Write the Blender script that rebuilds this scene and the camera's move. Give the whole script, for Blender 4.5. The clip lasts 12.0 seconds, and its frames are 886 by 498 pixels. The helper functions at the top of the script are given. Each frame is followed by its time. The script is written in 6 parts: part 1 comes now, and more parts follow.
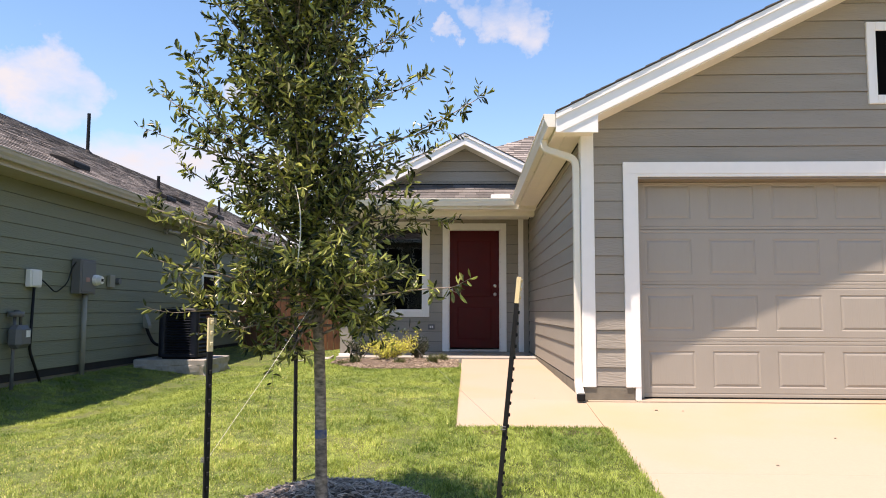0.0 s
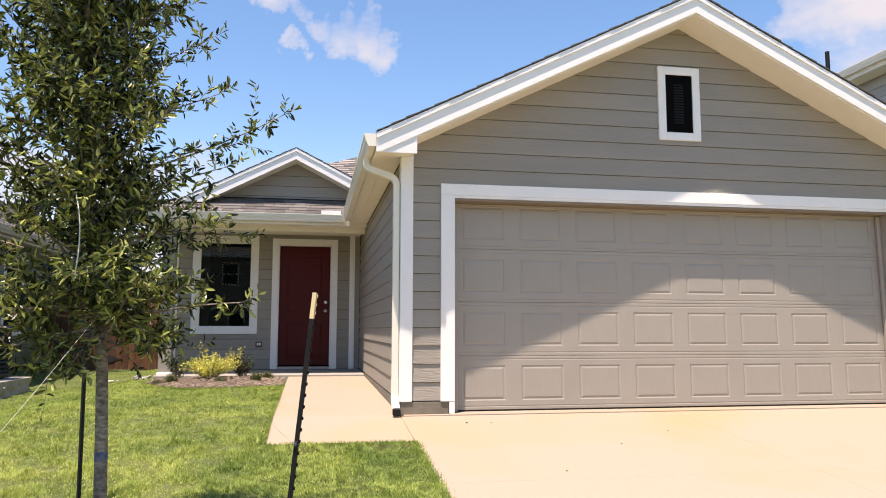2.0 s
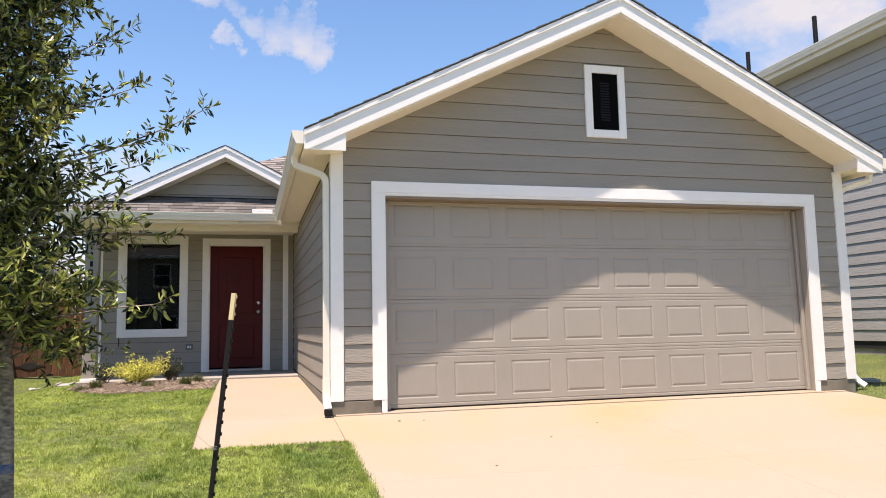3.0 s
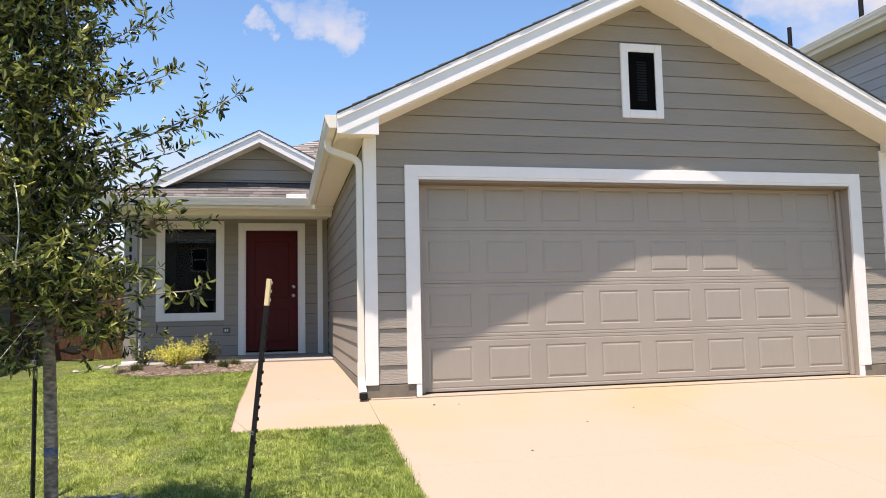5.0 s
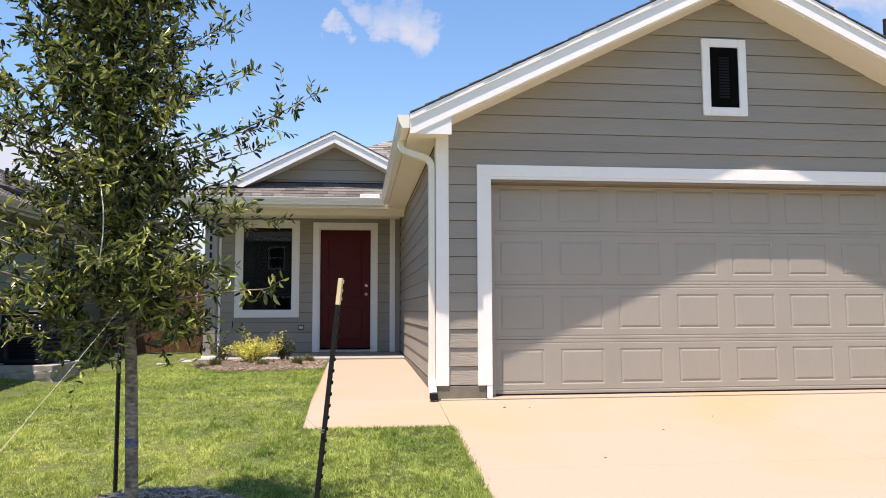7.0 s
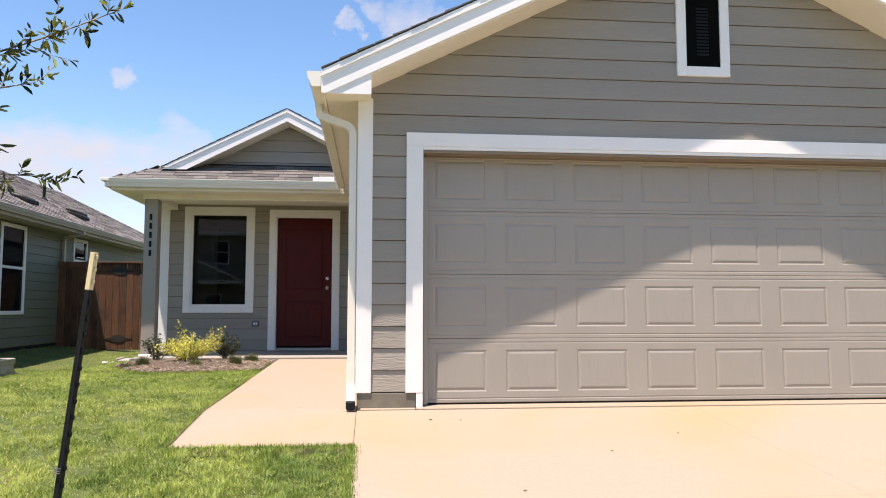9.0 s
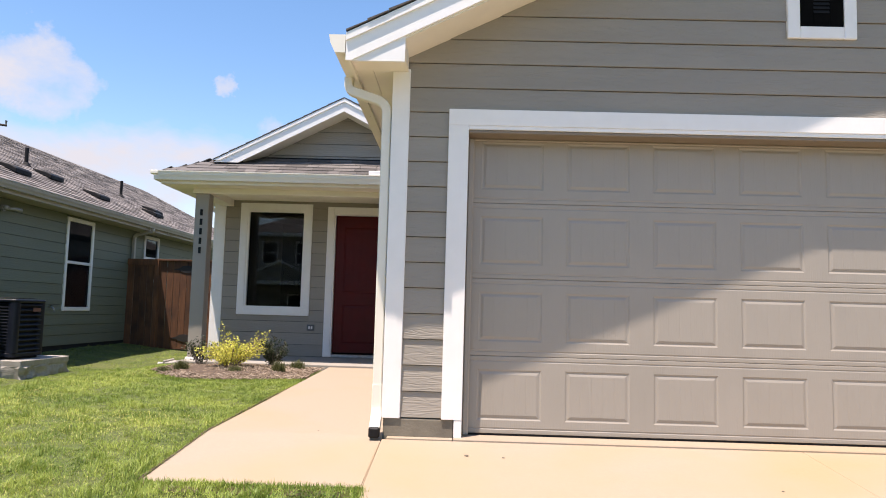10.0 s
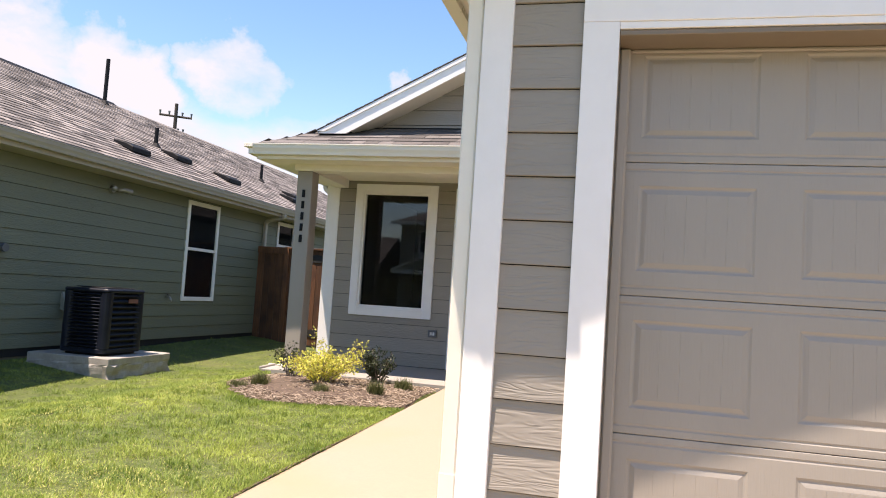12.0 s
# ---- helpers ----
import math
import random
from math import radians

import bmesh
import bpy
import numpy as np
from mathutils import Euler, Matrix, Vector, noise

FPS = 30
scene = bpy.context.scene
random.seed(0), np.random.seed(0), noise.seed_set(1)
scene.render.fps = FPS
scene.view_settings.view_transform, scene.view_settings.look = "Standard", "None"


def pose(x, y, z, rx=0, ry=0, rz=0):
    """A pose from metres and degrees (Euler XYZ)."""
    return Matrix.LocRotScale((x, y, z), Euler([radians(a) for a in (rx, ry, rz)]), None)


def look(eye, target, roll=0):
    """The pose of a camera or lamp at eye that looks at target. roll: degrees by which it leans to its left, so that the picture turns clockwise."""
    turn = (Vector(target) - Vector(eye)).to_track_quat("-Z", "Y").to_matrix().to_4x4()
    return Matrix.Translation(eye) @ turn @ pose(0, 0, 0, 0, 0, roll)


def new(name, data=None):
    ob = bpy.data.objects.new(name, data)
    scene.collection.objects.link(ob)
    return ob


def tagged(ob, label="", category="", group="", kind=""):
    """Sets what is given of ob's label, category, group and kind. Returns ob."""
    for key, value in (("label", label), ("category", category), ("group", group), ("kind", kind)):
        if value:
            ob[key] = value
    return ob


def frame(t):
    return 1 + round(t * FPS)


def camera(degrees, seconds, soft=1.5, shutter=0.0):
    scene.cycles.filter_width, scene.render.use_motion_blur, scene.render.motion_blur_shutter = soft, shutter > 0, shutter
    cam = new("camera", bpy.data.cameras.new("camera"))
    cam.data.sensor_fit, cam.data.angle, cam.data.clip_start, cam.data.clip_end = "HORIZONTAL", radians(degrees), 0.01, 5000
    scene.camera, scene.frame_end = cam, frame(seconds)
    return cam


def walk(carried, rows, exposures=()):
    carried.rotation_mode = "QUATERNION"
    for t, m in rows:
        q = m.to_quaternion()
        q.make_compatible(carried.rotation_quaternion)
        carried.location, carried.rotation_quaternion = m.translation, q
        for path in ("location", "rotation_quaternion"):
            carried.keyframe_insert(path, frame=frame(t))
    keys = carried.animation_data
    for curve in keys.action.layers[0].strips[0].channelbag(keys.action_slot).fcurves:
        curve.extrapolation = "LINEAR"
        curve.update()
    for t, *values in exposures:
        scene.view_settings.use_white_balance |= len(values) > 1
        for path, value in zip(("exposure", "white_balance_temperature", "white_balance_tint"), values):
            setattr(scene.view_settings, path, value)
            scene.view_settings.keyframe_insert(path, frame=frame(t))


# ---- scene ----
cam = camera(61.9, 12.0, soft=1.0)
PATH = [
    (0, (-1.064, -6.86, 0.801), (-1.133, -4.869, 0.969), 0.2),
    (0.5, (-1.038, -6.875, 0.803), (-1.013, -4.883, 0.981), 0.3),
    (1, (-0.961, -6.888, 0.807), (-0.832, -4.901, 0.996), 0.3),
    (1.5, (-0.893, -6.911, 0.798), (-0.659, -4.936, 1.002), 0.3),
    (2, (-0.837, -6.943, 0.793), (-0.49, -4.985, 1.008), 0.1),
    (2.5, (-0.788, -6.944, 0.793), (-0.336, -5.008, 1.012), -0.3),
    (4.3, (-0.726, -6.931, 0.789), (-0.176, -5.016, 0.96), -1.8),
    (4.5, (-0.737, -6.929, 0.798), (-0.221, -5.004, 0.965), -1.6),
    (5, (-0.753, -6.903, 0.805), (-0.333, -4.955, 0.968), -1.2),
    (5.5, (-0.76, -6.894, 0.794), (-0.435, -4.927, 0.96), -0.6),
    (6, (-0.768, -6.897, 0.808), (-0.51, -4.921, 0.976), 0.0),
    (6.5, (-0.766, -6.887, 0.807), (-0.543, -4.907, 0.976), 0.2),
    (7, (-0.742, -6.856, 0.811), (-0.514, -4.876, 0.977), -0.2),
    (7.5, (-0.681, -6.743, 0.794), (-0.423, -4.766, 0.953), -0.6),
    (9.5, (0.319, -5.433, 0.782), (0.431, -3.443, 0.943), 0.9),
    (10, (0.451, -4.924, 0.821), (0.411, -2.932, 0.99), 1.6),
    (10.5, (0.548, -4.381, 0.872), (0.362, -2.397, 1.038), 2.1),
    (11, (0.593, -3.853, 0.909), (0.282, -1.883, 1.068), 2.7),
    (11.5, (0.615, -3.307, 0.978), (0.207, -1.354, 1.123), 3.3),
    (12, (0.567, -2.81, 1.009), (0.086, -0.872, 1.135), 3.7),
]
walk(cam, [(t, look(eye, target, roll)) for t, eye, target, roll in PATH],
     exposures=[(0.0, 0.88, 7350, 23.0), (2.5, 0.77, 7200, 22.0), (4.5, 0.75, 7050, 21.5), (9.5, 0.74, 6950, 20.5), (10.5, 0.82, 7000, 21.0), (12.0, 1.0, 7300, 22.5)])

# ---- world, sun, exposure ----
SUN_TO = Vector((-0.96, -1.0, 4.5)).normalized()          # towards the sun
SUN_ELEV = math.asin(SUN_TO.z)
SUN_AZ = math.atan2(SUN_TO.x, SUN_TO.y)

world = bpy.data.worlds.new("sky")
scene.world = world
world.use_nodes = True
wn, wl = world.node_tree.nodes, world.node_tree.links
wn.clear()
w_out = wn.new("ShaderNodeOutputWorld")
w_bg = wn.new("ShaderNodeBackground")
w_bg.inputs["Strength"].default_value = 0.122
w_sky = wn.new("ShaderNodeTexSky")
w_sky.sky_type = "NISHITA"
w_sky.sun_disc = False
w_sky.sun_elevation = SUN_ELEV
w_sky.sun_rotation = SUN_AZ
w_sky.air_density = 1.0
w_sky.dust_density = 0.25
w_sky.ozone_density = 1.3
w_co = wn.new("ShaderNodeTexCoord")


def w_math(op, a, b=None, clamp=False):
    n = wn.new("ShaderNodeMath")
    n.operation, n.use_clamp = op, clamp
    for i, v in enumerate((a, b)):
        if v is None:
            continue
        if isinstance(v, (int, float)):
            n.inputs[i].default_value = v
        else:
            wl.new(v, n.inputs[i])
    return n.outputs[0]


def torn(amount, scale):
    """The way seen, pushed about by noise, so that cloud edges tear."""
    n = wn.new("ShaderNodeTexNoise")
    n.inputs["Scale"].default_value, n.inputs["Detail"].default_value, n.inputs["Roughness"].default_value = scale, 6.0, 0.62
    wl.new(w_co.outputs["Generated"], n.inputs["Vector"])
    m = wn.new("ShaderNodeVectorMath")
    m.operation = "MULTIPLY_ADD"
    wl.new(n.outputs["Color"], m.inputs[0])
    m.inputs[1].default_value = (amount, amount, amount)
    m.inputs[2].default_value = (-amount / 2, -amount / 2, -amount / 2)
    a = wn.new("ShaderNodeVectorMath")
    wl.new(w_co.outputs["Generated"], a.inputs[0])
    wl.new(m.outputs[0], a.inputs[1])
    k = wn.new("ShaderNodeVectorMath")
    k.operation = "NORMALIZE"
    wl.new(a.outputs[0], k.inputs[0])
    return k.outputs[0]


SKY_WAY = torn(0.13, 9.0)


def cloud_blob(way, inner, outer):
    """1 within inner of a way in the sky, 0 beyond outer (both as angles in degrees)."""
    d = wn.new("ShaderNodeVectorMath")
    d.operation = "DOT_PRODUCT"
    wl.new(SKY_WAY, d.inputs[0])
    d.inputs[1].default_value = Vector(way).normalized()
    m = wn.new("ShaderNodeMapRange")
    m.interpolation_type = "SMOOTHSTEP"
    wl.new(d.outputs["Value"], m.inputs["Value"])
    m.inputs["From Min"].default_value = math.cos(radians(outer))
    m.inputs["From Max"].default_value = math.cos(radians(inner))
    return m.outputs["Result"]


def w_noise(scale, stretch, detail=7.0, rough=0.58):
    mp = wn.new("ShaderNodeMapping")
    wl.new(w_co.outputs["Generated"], mp.inputs["Vector"])
    mp.inputs["Scale"].default_value = stretch
    n = wn.new("ShaderNodeTexNoise")
    n.inputs["Scale"].default_value = scale
    n.inputs["Detail"].default_value = detail
    n.inputs["Roughness"].default_value = rough
    wl.new(mp.outputs["Vector"], n.inputs["Vector"])
    return n.outputs["Fac"]


CLOUDS = [((-0.495, 0.827, 0.262), 0.8, 3.6, 1.0), ((-0.47, 0.845, 0.25), 0.8, 3.2, 0.95), ((-0.52, 0.81, 0.268), 0.5, 2.6, 0.9),
          ((-0.69, 0.68, 0.245), 2.0, 6.0, 1.0), ((-0.62, 0.745, 0.24), 1.5, 4.5, 1.0), ((-0.585, 0.775, 0.22), 1.5, 4.0, 1.0),
          ((-0.303, 0.911, 0.28), 0.0, 1.3, 0.7), ((-0.555, 0.788, 0.266), 0.0, 1.3, 0.65), ((-0.135, 0.968, 0.205), 0.8, 3.4, 0.9), ((-0.25, 0.945, 0.2), 0.8, 3.4, 0.8),
          ((-0.06, 0.914, 0.408), 0.0, 1.6, 0.62), ((-0.03, 0.916, 0.4), 0.0, 1.6, 0.66), ((0.0, 0.919, 0.391), 0.0, 1.8, 0.7), ((0.03, 0.922, 0.384), 0.0, 2.0, 0.72),
          ((0.058, 0.924, 0.377), 0.0, 2.2, 0.75), ((0.083, 0.929, 0.362), 0.0, 1.9, 0.72), ((-0.037, 0.932, 0.362), 0.0, 0.9, 0.6), ((-0.028, 0.933, 0.358), 0.0, 0.9, 0.6),
          ((0.56, 0.74, 0.372), 0.8, 4.0, 0.95), ((0.605, 0.71, 0.362), 1.0, 4.5, 1.0), ((0.655, 0.668, 0.355), 1.0, 5.0, 1.0), ((0.6, 0.73, 0.32), 1.0, 5.0, 0.8),
          ((-0.9, -0.1, 0.3), 3.0, 9.0, 0.8), ((0.8, -0.4, 0.35), 4.0, 12.0, 0.8)]
puffs = None
for way, inner, outer, much in CLOUDS:
    b = w_math("MULTIPLY", cloud_blob(way, inner, outer), much)
    puffs = b if puffs is None else w_math("MAXIMUM", puffs, b)
billow = w_noise(7.0, (1.0, 1.0, 1.9))
# a low bank over the roofs, its top uneven
height = wn.new("ShaderNodeSeparateXYZ")
wl.new(w_co.outputs["Generated"], height.inputs[0])
low = w_math("MULTIPLY", w_math("SUBTRACT", 0.242, height.outputs["Z"]), 22.0, True)
puffs = w_math("MAXIMUM", puffs, w_math("MULTIPLY", w_math("MULTIPLY", low, cloud_blob((-0.45, 0.88, 0.14), 21.0, 34.0)), 0.85))
cover = w_math("ADD", w_math("MULTIPLY", puffs, 0.95), w_math("MULTIPLY", w_math("SUBTRACT", billow, 0.5), 2.0))
cover = w_math("MULTIPLY", w_math("SUBTRACT", cover, 0.34), 1.5, True)
cover = w_math("MULTIPLY", cover, w_math("MULTIPLY", puffs, 2.5, True))
w_mix = wn.new("ShaderNodeMix")
w_mix.data_type = "RGBA"
wl.new(cover, w_mix.inputs["Factor"])
w_hue = wn.new("ShaderNodeHueSaturation")
w_hue.inputs["Hue"].default_value = 0.497
w_hue.inputs["Saturation"].default_value = 1.2
w_hue.inputs["Value"].default_value = 1.12
wl.new(w_sky.outputs["Color"], w_hue.inputs["Color"])
wl.new(w_hue.outputs["Color"], w_mix.inputs["A"])
w_mix.inputs["B"].default_value = (3.7, 3.95, 4.35, 1.0)
wl.new(w_mix.outputs["Result"], w_bg.inputs["Color"])
wl.new(w_bg.outputs["Background"], w_out.inputs["Surface"])

sun_data = bpy.data.lights.new("sun", "SUN")
sun_data.energy, sun_data.angle, sun_data.color = 5.0, radians(0.53), (1.0, 0.94, 0.84)
sun = new("sun", sun_data)
sun.matrix_world = look(SUN_TO * 60, (0, 0, 0))

# ---- materials ----


def material(name, colour, rough=0.6, metal=0.0, var=0.12, scale=6.0, stretch=(1, 1, 1), bump=0.0, bump_scale=60.0,
             bump_stretch=(1, 1, 1), second=None, second_scale=1.2, second_amount=0.35, each=0.0, spec=0.5, coords="Object"):
    """A node material: base colour with fine variation, broad stains of a second colour, relief, and a shift from piece to piece."""
    m = bpy.data.materials.new(name)
    m.use_nodes = True
    n, l = m.node_tree.nodes, m.node_tree.links
    bsdf = n["Principled BSDF"]
    bsdf.inputs["Roughness"].default_value = rough
    bsdf.inputs["Metallic"].default_value = metal
    bsdf.inputs["Specular IOR Level"].default_value = spec
    co = n.new("ShaderNodeTexCoord")
    src = co.outputs[coords]
    if each:
        info = n.new("ShaderNodeObjectInfo")
        sh = n.new("ShaderNodeVectorMath")
        sh.operation = "MULTIPLY_ADD"
        l.new(info.outputs["Random"], sh.inputs[0])
        sh.inputs[1].default_value = (37.0, 11.0, 23.0)
        l.new(src, sh.inputs[2])
        src = sh.outputs[0]

    def tex(sc, st, detail=5.0):
        mp = n.new("ShaderNodeMapping")
        mp.inputs["Scale"].default_value = st
        l.new(src, mp.inputs["Vector"])
        t = n.new("ShaderNodeTexNoise")
        t.inputs["Scale"].default_value = sc
        t.inputs["Detail"].default_value = detail
        l.new(mp.outputs["Vector"], t.inputs["Vector"])
        return t.outputs["Fac"]

    def mixed(fac, a, b):
        x = n.new("ShaderNodeMix")
        x.data_type = "RGBA"
        l.new(fac, x.inputs["Factor"])
        for sock, v in (("A", a), ("B", b)):
            if isinstance(v, tuple):
                x.inputs[sock].default_value = v
            else:
                l.new(v, x.inputs[sock])
        return x.outputs["Result"]

    def ranged(v, lo, hi, to_lo, to_hi):
        r = n.new("ShaderNodeMapRange")
        l.new(v, r.inputs["Value"])
        for k, x in (("From Min", lo), ("From Max", hi), ("To Min", to_lo), ("To Max", to_hi)):
            r.inputs[k].default_value = x
        return r.outputs["Result"]

    c = Vector(colour)
    fine = tex(scale, stretch)
    out = mixed(ranged(fine, 0.3, 0.7, 0.0, 1.0), (*(c * (1 - var)), 1), (*(c * (1 + var)), 1))
    if second:
        broad = tex(second_scale, (1, 1, 1), 6.0)
        out = mixed(ranged(broad, 0.48, 0.72, 0.0, second_amount), out, (*second, 1))
    if each:
        hs = n.new("ShaderNodeHueSaturation")
        l.new(out, hs.inputs["Color"])
        l.new(ranged(info.outputs["Random"], 0, 1, 1 - each, 1 + each), hs.inputs["Value"])
        out = hs.outputs["Color"]
    l.new(out, bsdf.inputs["Base Color"])
    l.new(ranged(fine, 0.3, 0.7, max(rough - 0.08, 0.02), min(rough + 0.08, 1)), bsdf.inputs["Roughness"])
    if bump:
        bp = n.new("ShaderNodeBump")
        bp.inputs["Strength"].default_value = min(bump, 1.0)
        bp.inputs["Distance"].default_value = 0.004 * max(1.0, bump)
        l.new(tex(bump_scale, bump_stretch, 4.0), bp.inputs["Height"])
        l.new(bp.outputs["Normal"], bsdf.inputs["Normal"])
    return m


def leafy(name, colour, other, rough=0.45, through_light=0.35, patch=0.0, bias=1.0):
    """Leaves or blades: colour shifts from island to island, light shines through a little."""
    m = bpy.data.materials.new(name)
    m.use_nodes = True
    n, l = m.node_tree.nodes, m.node_tree.links
    bsdf = n["Principled BSDF"]
    bsdf.inputs["Roughness"].default_value = rough
    bsdf.inputs["Specular IOR Level"].default_value = 0.3
    geo = n.new("ShaderNodeNewGeometry")
    mix = n.new("ShaderNodeMix")
    mix.data_type = "RGBA"
    mix.inputs["A"].default_value = (*colour, 1)
    mix.inputs["B"].default_value = (*other, 1)
    fac = geo.outputs["Random Per Island"]
    if bias != 1.0:
        pw = n.new("ShaderNodeMath")
        pw.operation = "POWER"
        l.new(fac, pw.inputs[0])
        pw.inputs[1].default_value = bias
        fac = pw.outputs[0]
    if patch:
        co = n.new("ShaderNodeTexCoord")
        t = n.new("ShaderNodeTexNoise")
        t.inputs["Scale"].default_value = 1.5
        t.inputs["Detail"].default_value = 8
        t.inputs["Roughness"].default_value = 0.68
        l.new(co.outputs["Object"], t.inputs["Vector"])
        r = n.new("ShaderNodeMapRange")
        l.new(t.outputs["Fac"], r.inputs["Value"])
        r.inputs["From Min"].default_value, r.inputs["From Max"].default_value = 0.36, 0.66
        a = n.new("ShaderNodeMix")
        a.inputs["Factor"].default_value = patch
        l.new(fac, a.inputs["A"])
        l.new(r.outputs["Result"], a.inputs["B"])
        fac = a.outputs["Result"]
    l.new(fac, mix.inputs["Factor"])
    l.new(mix.outputs["Result"], bsdf.inputs["Base Color"])
    tr = n.new("ShaderNodeBsdfTranslucent")
    l.new(mix.outputs["Result"], tr.inputs["Color"])
    ms = n.new("ShaderNodeMixShader")
    ms.inputs["Fac"].default_value = through_light
    l.new(bsdf.outputs["BSDF"], ms.inputs[1])
    l.new(tr.outputs["BSDF"], ms.inputs[2])
    l.new(ms.outputs["Shader"], n["Material Output"].inputs["Surface"])
    return m


def siding_mat(name, colour, each=0.05):
    """Painted fibre-cement boards pressed with a cedar grain that runs along the board."""
    m = material(name, colour, rough=0.55, var=0.05, scale=3.0, stretch=(0.4, 1, 2.5), second=tuple(c * 0.86 for c in colour),
                 second_scale=0.9, second_amount=0.25, each=each, spec=0.35)
    n, l = m.node_tree.nodes, m.node_tree.links
    src = next(x for x in n if x.bl_idname == "ShaderNodeVectorMath").outputs[0]
    mp = n.new("ShaderNodeMapping")
    mp.inputs["Scale"].default_value = (1.5, 1.0, 10.0)
    l.new(src, mp.inputs["Vector"])
    wave = n.new("ShaderNodeTexNoise")
    wave.inputs["Scale"].default_value = 1.9
    wave.inputs["Detail"].default_value = 1.5
    wave.inputs["Distortion"].default_value = 1.6
    l.new(mp.outputs["Vector"], wave.inputs["Vector"])
    ring = n.new("ShaderNodeMath")
    ring.operation = "MULTIPLY"
    l.new(wave.outputs["Fac"], ring.inputs[0])
    ring.inputs[1].default_value = 24.0
    sine = n.new("ShaderNodeMath")
    sine.operation = "SINE"
    l.new(ring.outputs[0], sine.inputs[0])
    bp = n.new("ShaderNodeBump")
    bp.inputs["Strength"].default_value = 0.5
    bp.inputs["Distance"].default_value = 0.0013
    l.new(sine.outputs[0], bp.inputs["Height"])
    l.new(bp.outputs["Normal"], n["Principled BSDF"].inputs["Normal"])
    return m


GREY = (0.315, 0.285, 0.24)
M_SIDING = siding_mat("greige_siding", GREY)
M_POST = material("greige_post_paint", GREY, rough=0.55, var=0.05, scale=4, stretch=(1, 1, 0.3), bump=0.1, bump_scale=60)
# Near-black backing: the shade of the lap gaps is put into its colour.
M_SHEATH = material("gap_shade_backing", (0.02, 0.019, 0.018), rough=0.9)
M_SAGE = siding_mat("sage_siding", (0.178, 0.193, 0.138))
M_SAGE_BACK = M_SHEATH
M_PALE = siding_mat("pale_grey_siding", (0.36, 0.35, 0.33))
M_PALE_BACK = M_SHEATH
M_WHITE = material("white_trim_paint", (0.88, 0.863, 0.832), rough=0.45, var=0.02, scale=9, bump=0.12, bump_scale=70,
                   bump_stretch=(1, 1, 0.15), second=(0.8, 0.78, 0.745), second_scale=2.0, second_amount=0.18)
M_CREAM = material("cream_gutter_enamel", (0.82, 0.775, 0.67), rough=0.35, var=0.02, scale=5, second=(0.74, 0.69, 0.58), second_amount=0.2)
M_SOFFIT = material("cream_soffit_paint", (0.84, 0.795, 0.69), rough=0.6, var=0.03, scale=5, bump=0.1)
M_GARAGE = material("greige_door_enamel", (0.337, 0.303, 0.255), rough=0.42, var=0.04, scale=4, stretch=(1, 1, 0.3), bump=0.3,
                    bump_scale=120, bump_stretch=(1, 1, 0.06), second=(0.265, 0.238, 0.2), second_scale=1.0, second_amount=0.2)
M_RED = material("dark_red_door_paint", (0.082, 0.005, 0.005), spec=0.2, rough=0.45, var=0.08, scale=5, bump=0.12, bump_scale=90, bump_stretch=(1, 1, 0.08))
M_CONC = material("pale_concrete", (0.35, 0.28, 0.21), rough=0.85, var=0.05, scale=40, bump=0.25, bump_scale=160,
                  second=(0.385, 0.265, 0.145), second_scale=0.55, second_amount=0.8)
M_CONC_GREY = material("grey_concrete", (0.36, 0.335, 0.3), rough=0.9, var=0.1, scale=25, bump=0.4, bump_scale=90,
                       second=(0.22, 0.2, 0.17), second_scale=5.0, second_amount=0.6)
M_PORCH = material("porch_concrete", (0.32, 0.295, 0.26), rough=0.85, var=0.07, scale=30, bump=0.25, bump_scale=140,
                   second=(0.33, 0.3, 0.27), second_scale=2.0, second_amount=0.4)
M_STONE = material("stained_foundation", (0.2, 0.178, 0.135), rough=0.92, var=0.12, scale=12, bump=0.5, bump_scale=60,
                   second=(0.15, 0.13, 0.1), second_scale=4.0, second_amount=0.75)
M_SHINGLE = material("weathered_wood_shingle", (0.125, 0.114, 0.106), rough=0.95, var=0.28, scale=160, bump=0.6, bump_scale=300,
                     second=(0.075, 0.067, 0.062), second_scale=3.0, second_amount=0.55, each=0.36)
M_BLACK = material("black_metal", (0.01, 0.0105, 0.011), spec=0.2, rough=0.65, var=0.2, scale=20, bump=0.15)
M_TAUPE = material("taupe_gutter_enamel", (0.4, 0.365, 0.3), rough=0.4, var=0.04, scale=5, second=(0.3, 0.27, 0.22), second_amount=0.3)
M_STRAW = leafy("dry_grass_blade", (0.5, 0.52, 0.13), (0.78, 0.7, 0.28), rough=0.6, through_light=0.3)
M_VOID = material("matt_black_screen", (0.004, 0.004, 0.004), spec=0.05, rough=0.9)
M_DARK = material("black_plastic", (0.008, 0.008, 0.009), spec=0.25, rough=0.6, var=0.2, scale=15)
M_CEDAR = material("cedar_fence_wood", (0.125, 0.05, 0.02), rough=0.75, var=0.35, scale=9, stretch=(5, 5, 0.35), bump=0.5,
                   bump_scale=30, bump_stretch=(6, 6, 0.3), second=(0.045, 0.018, 0.01), second_scale=2.5, second_amount=0.85, each=0.3)
M_BARK = material("grey_bark", (0.23, 0.185, 0.145), rough=0.95, var=0.7, scale=30, stretch=(1, 1, 2.2), bump=1.0, bump_scale=45,
                  bump_stretch=(1, 1, 2.5), second=(0.07, 0.055, 0.045), second_scale=16.0, second_amount=0.85)
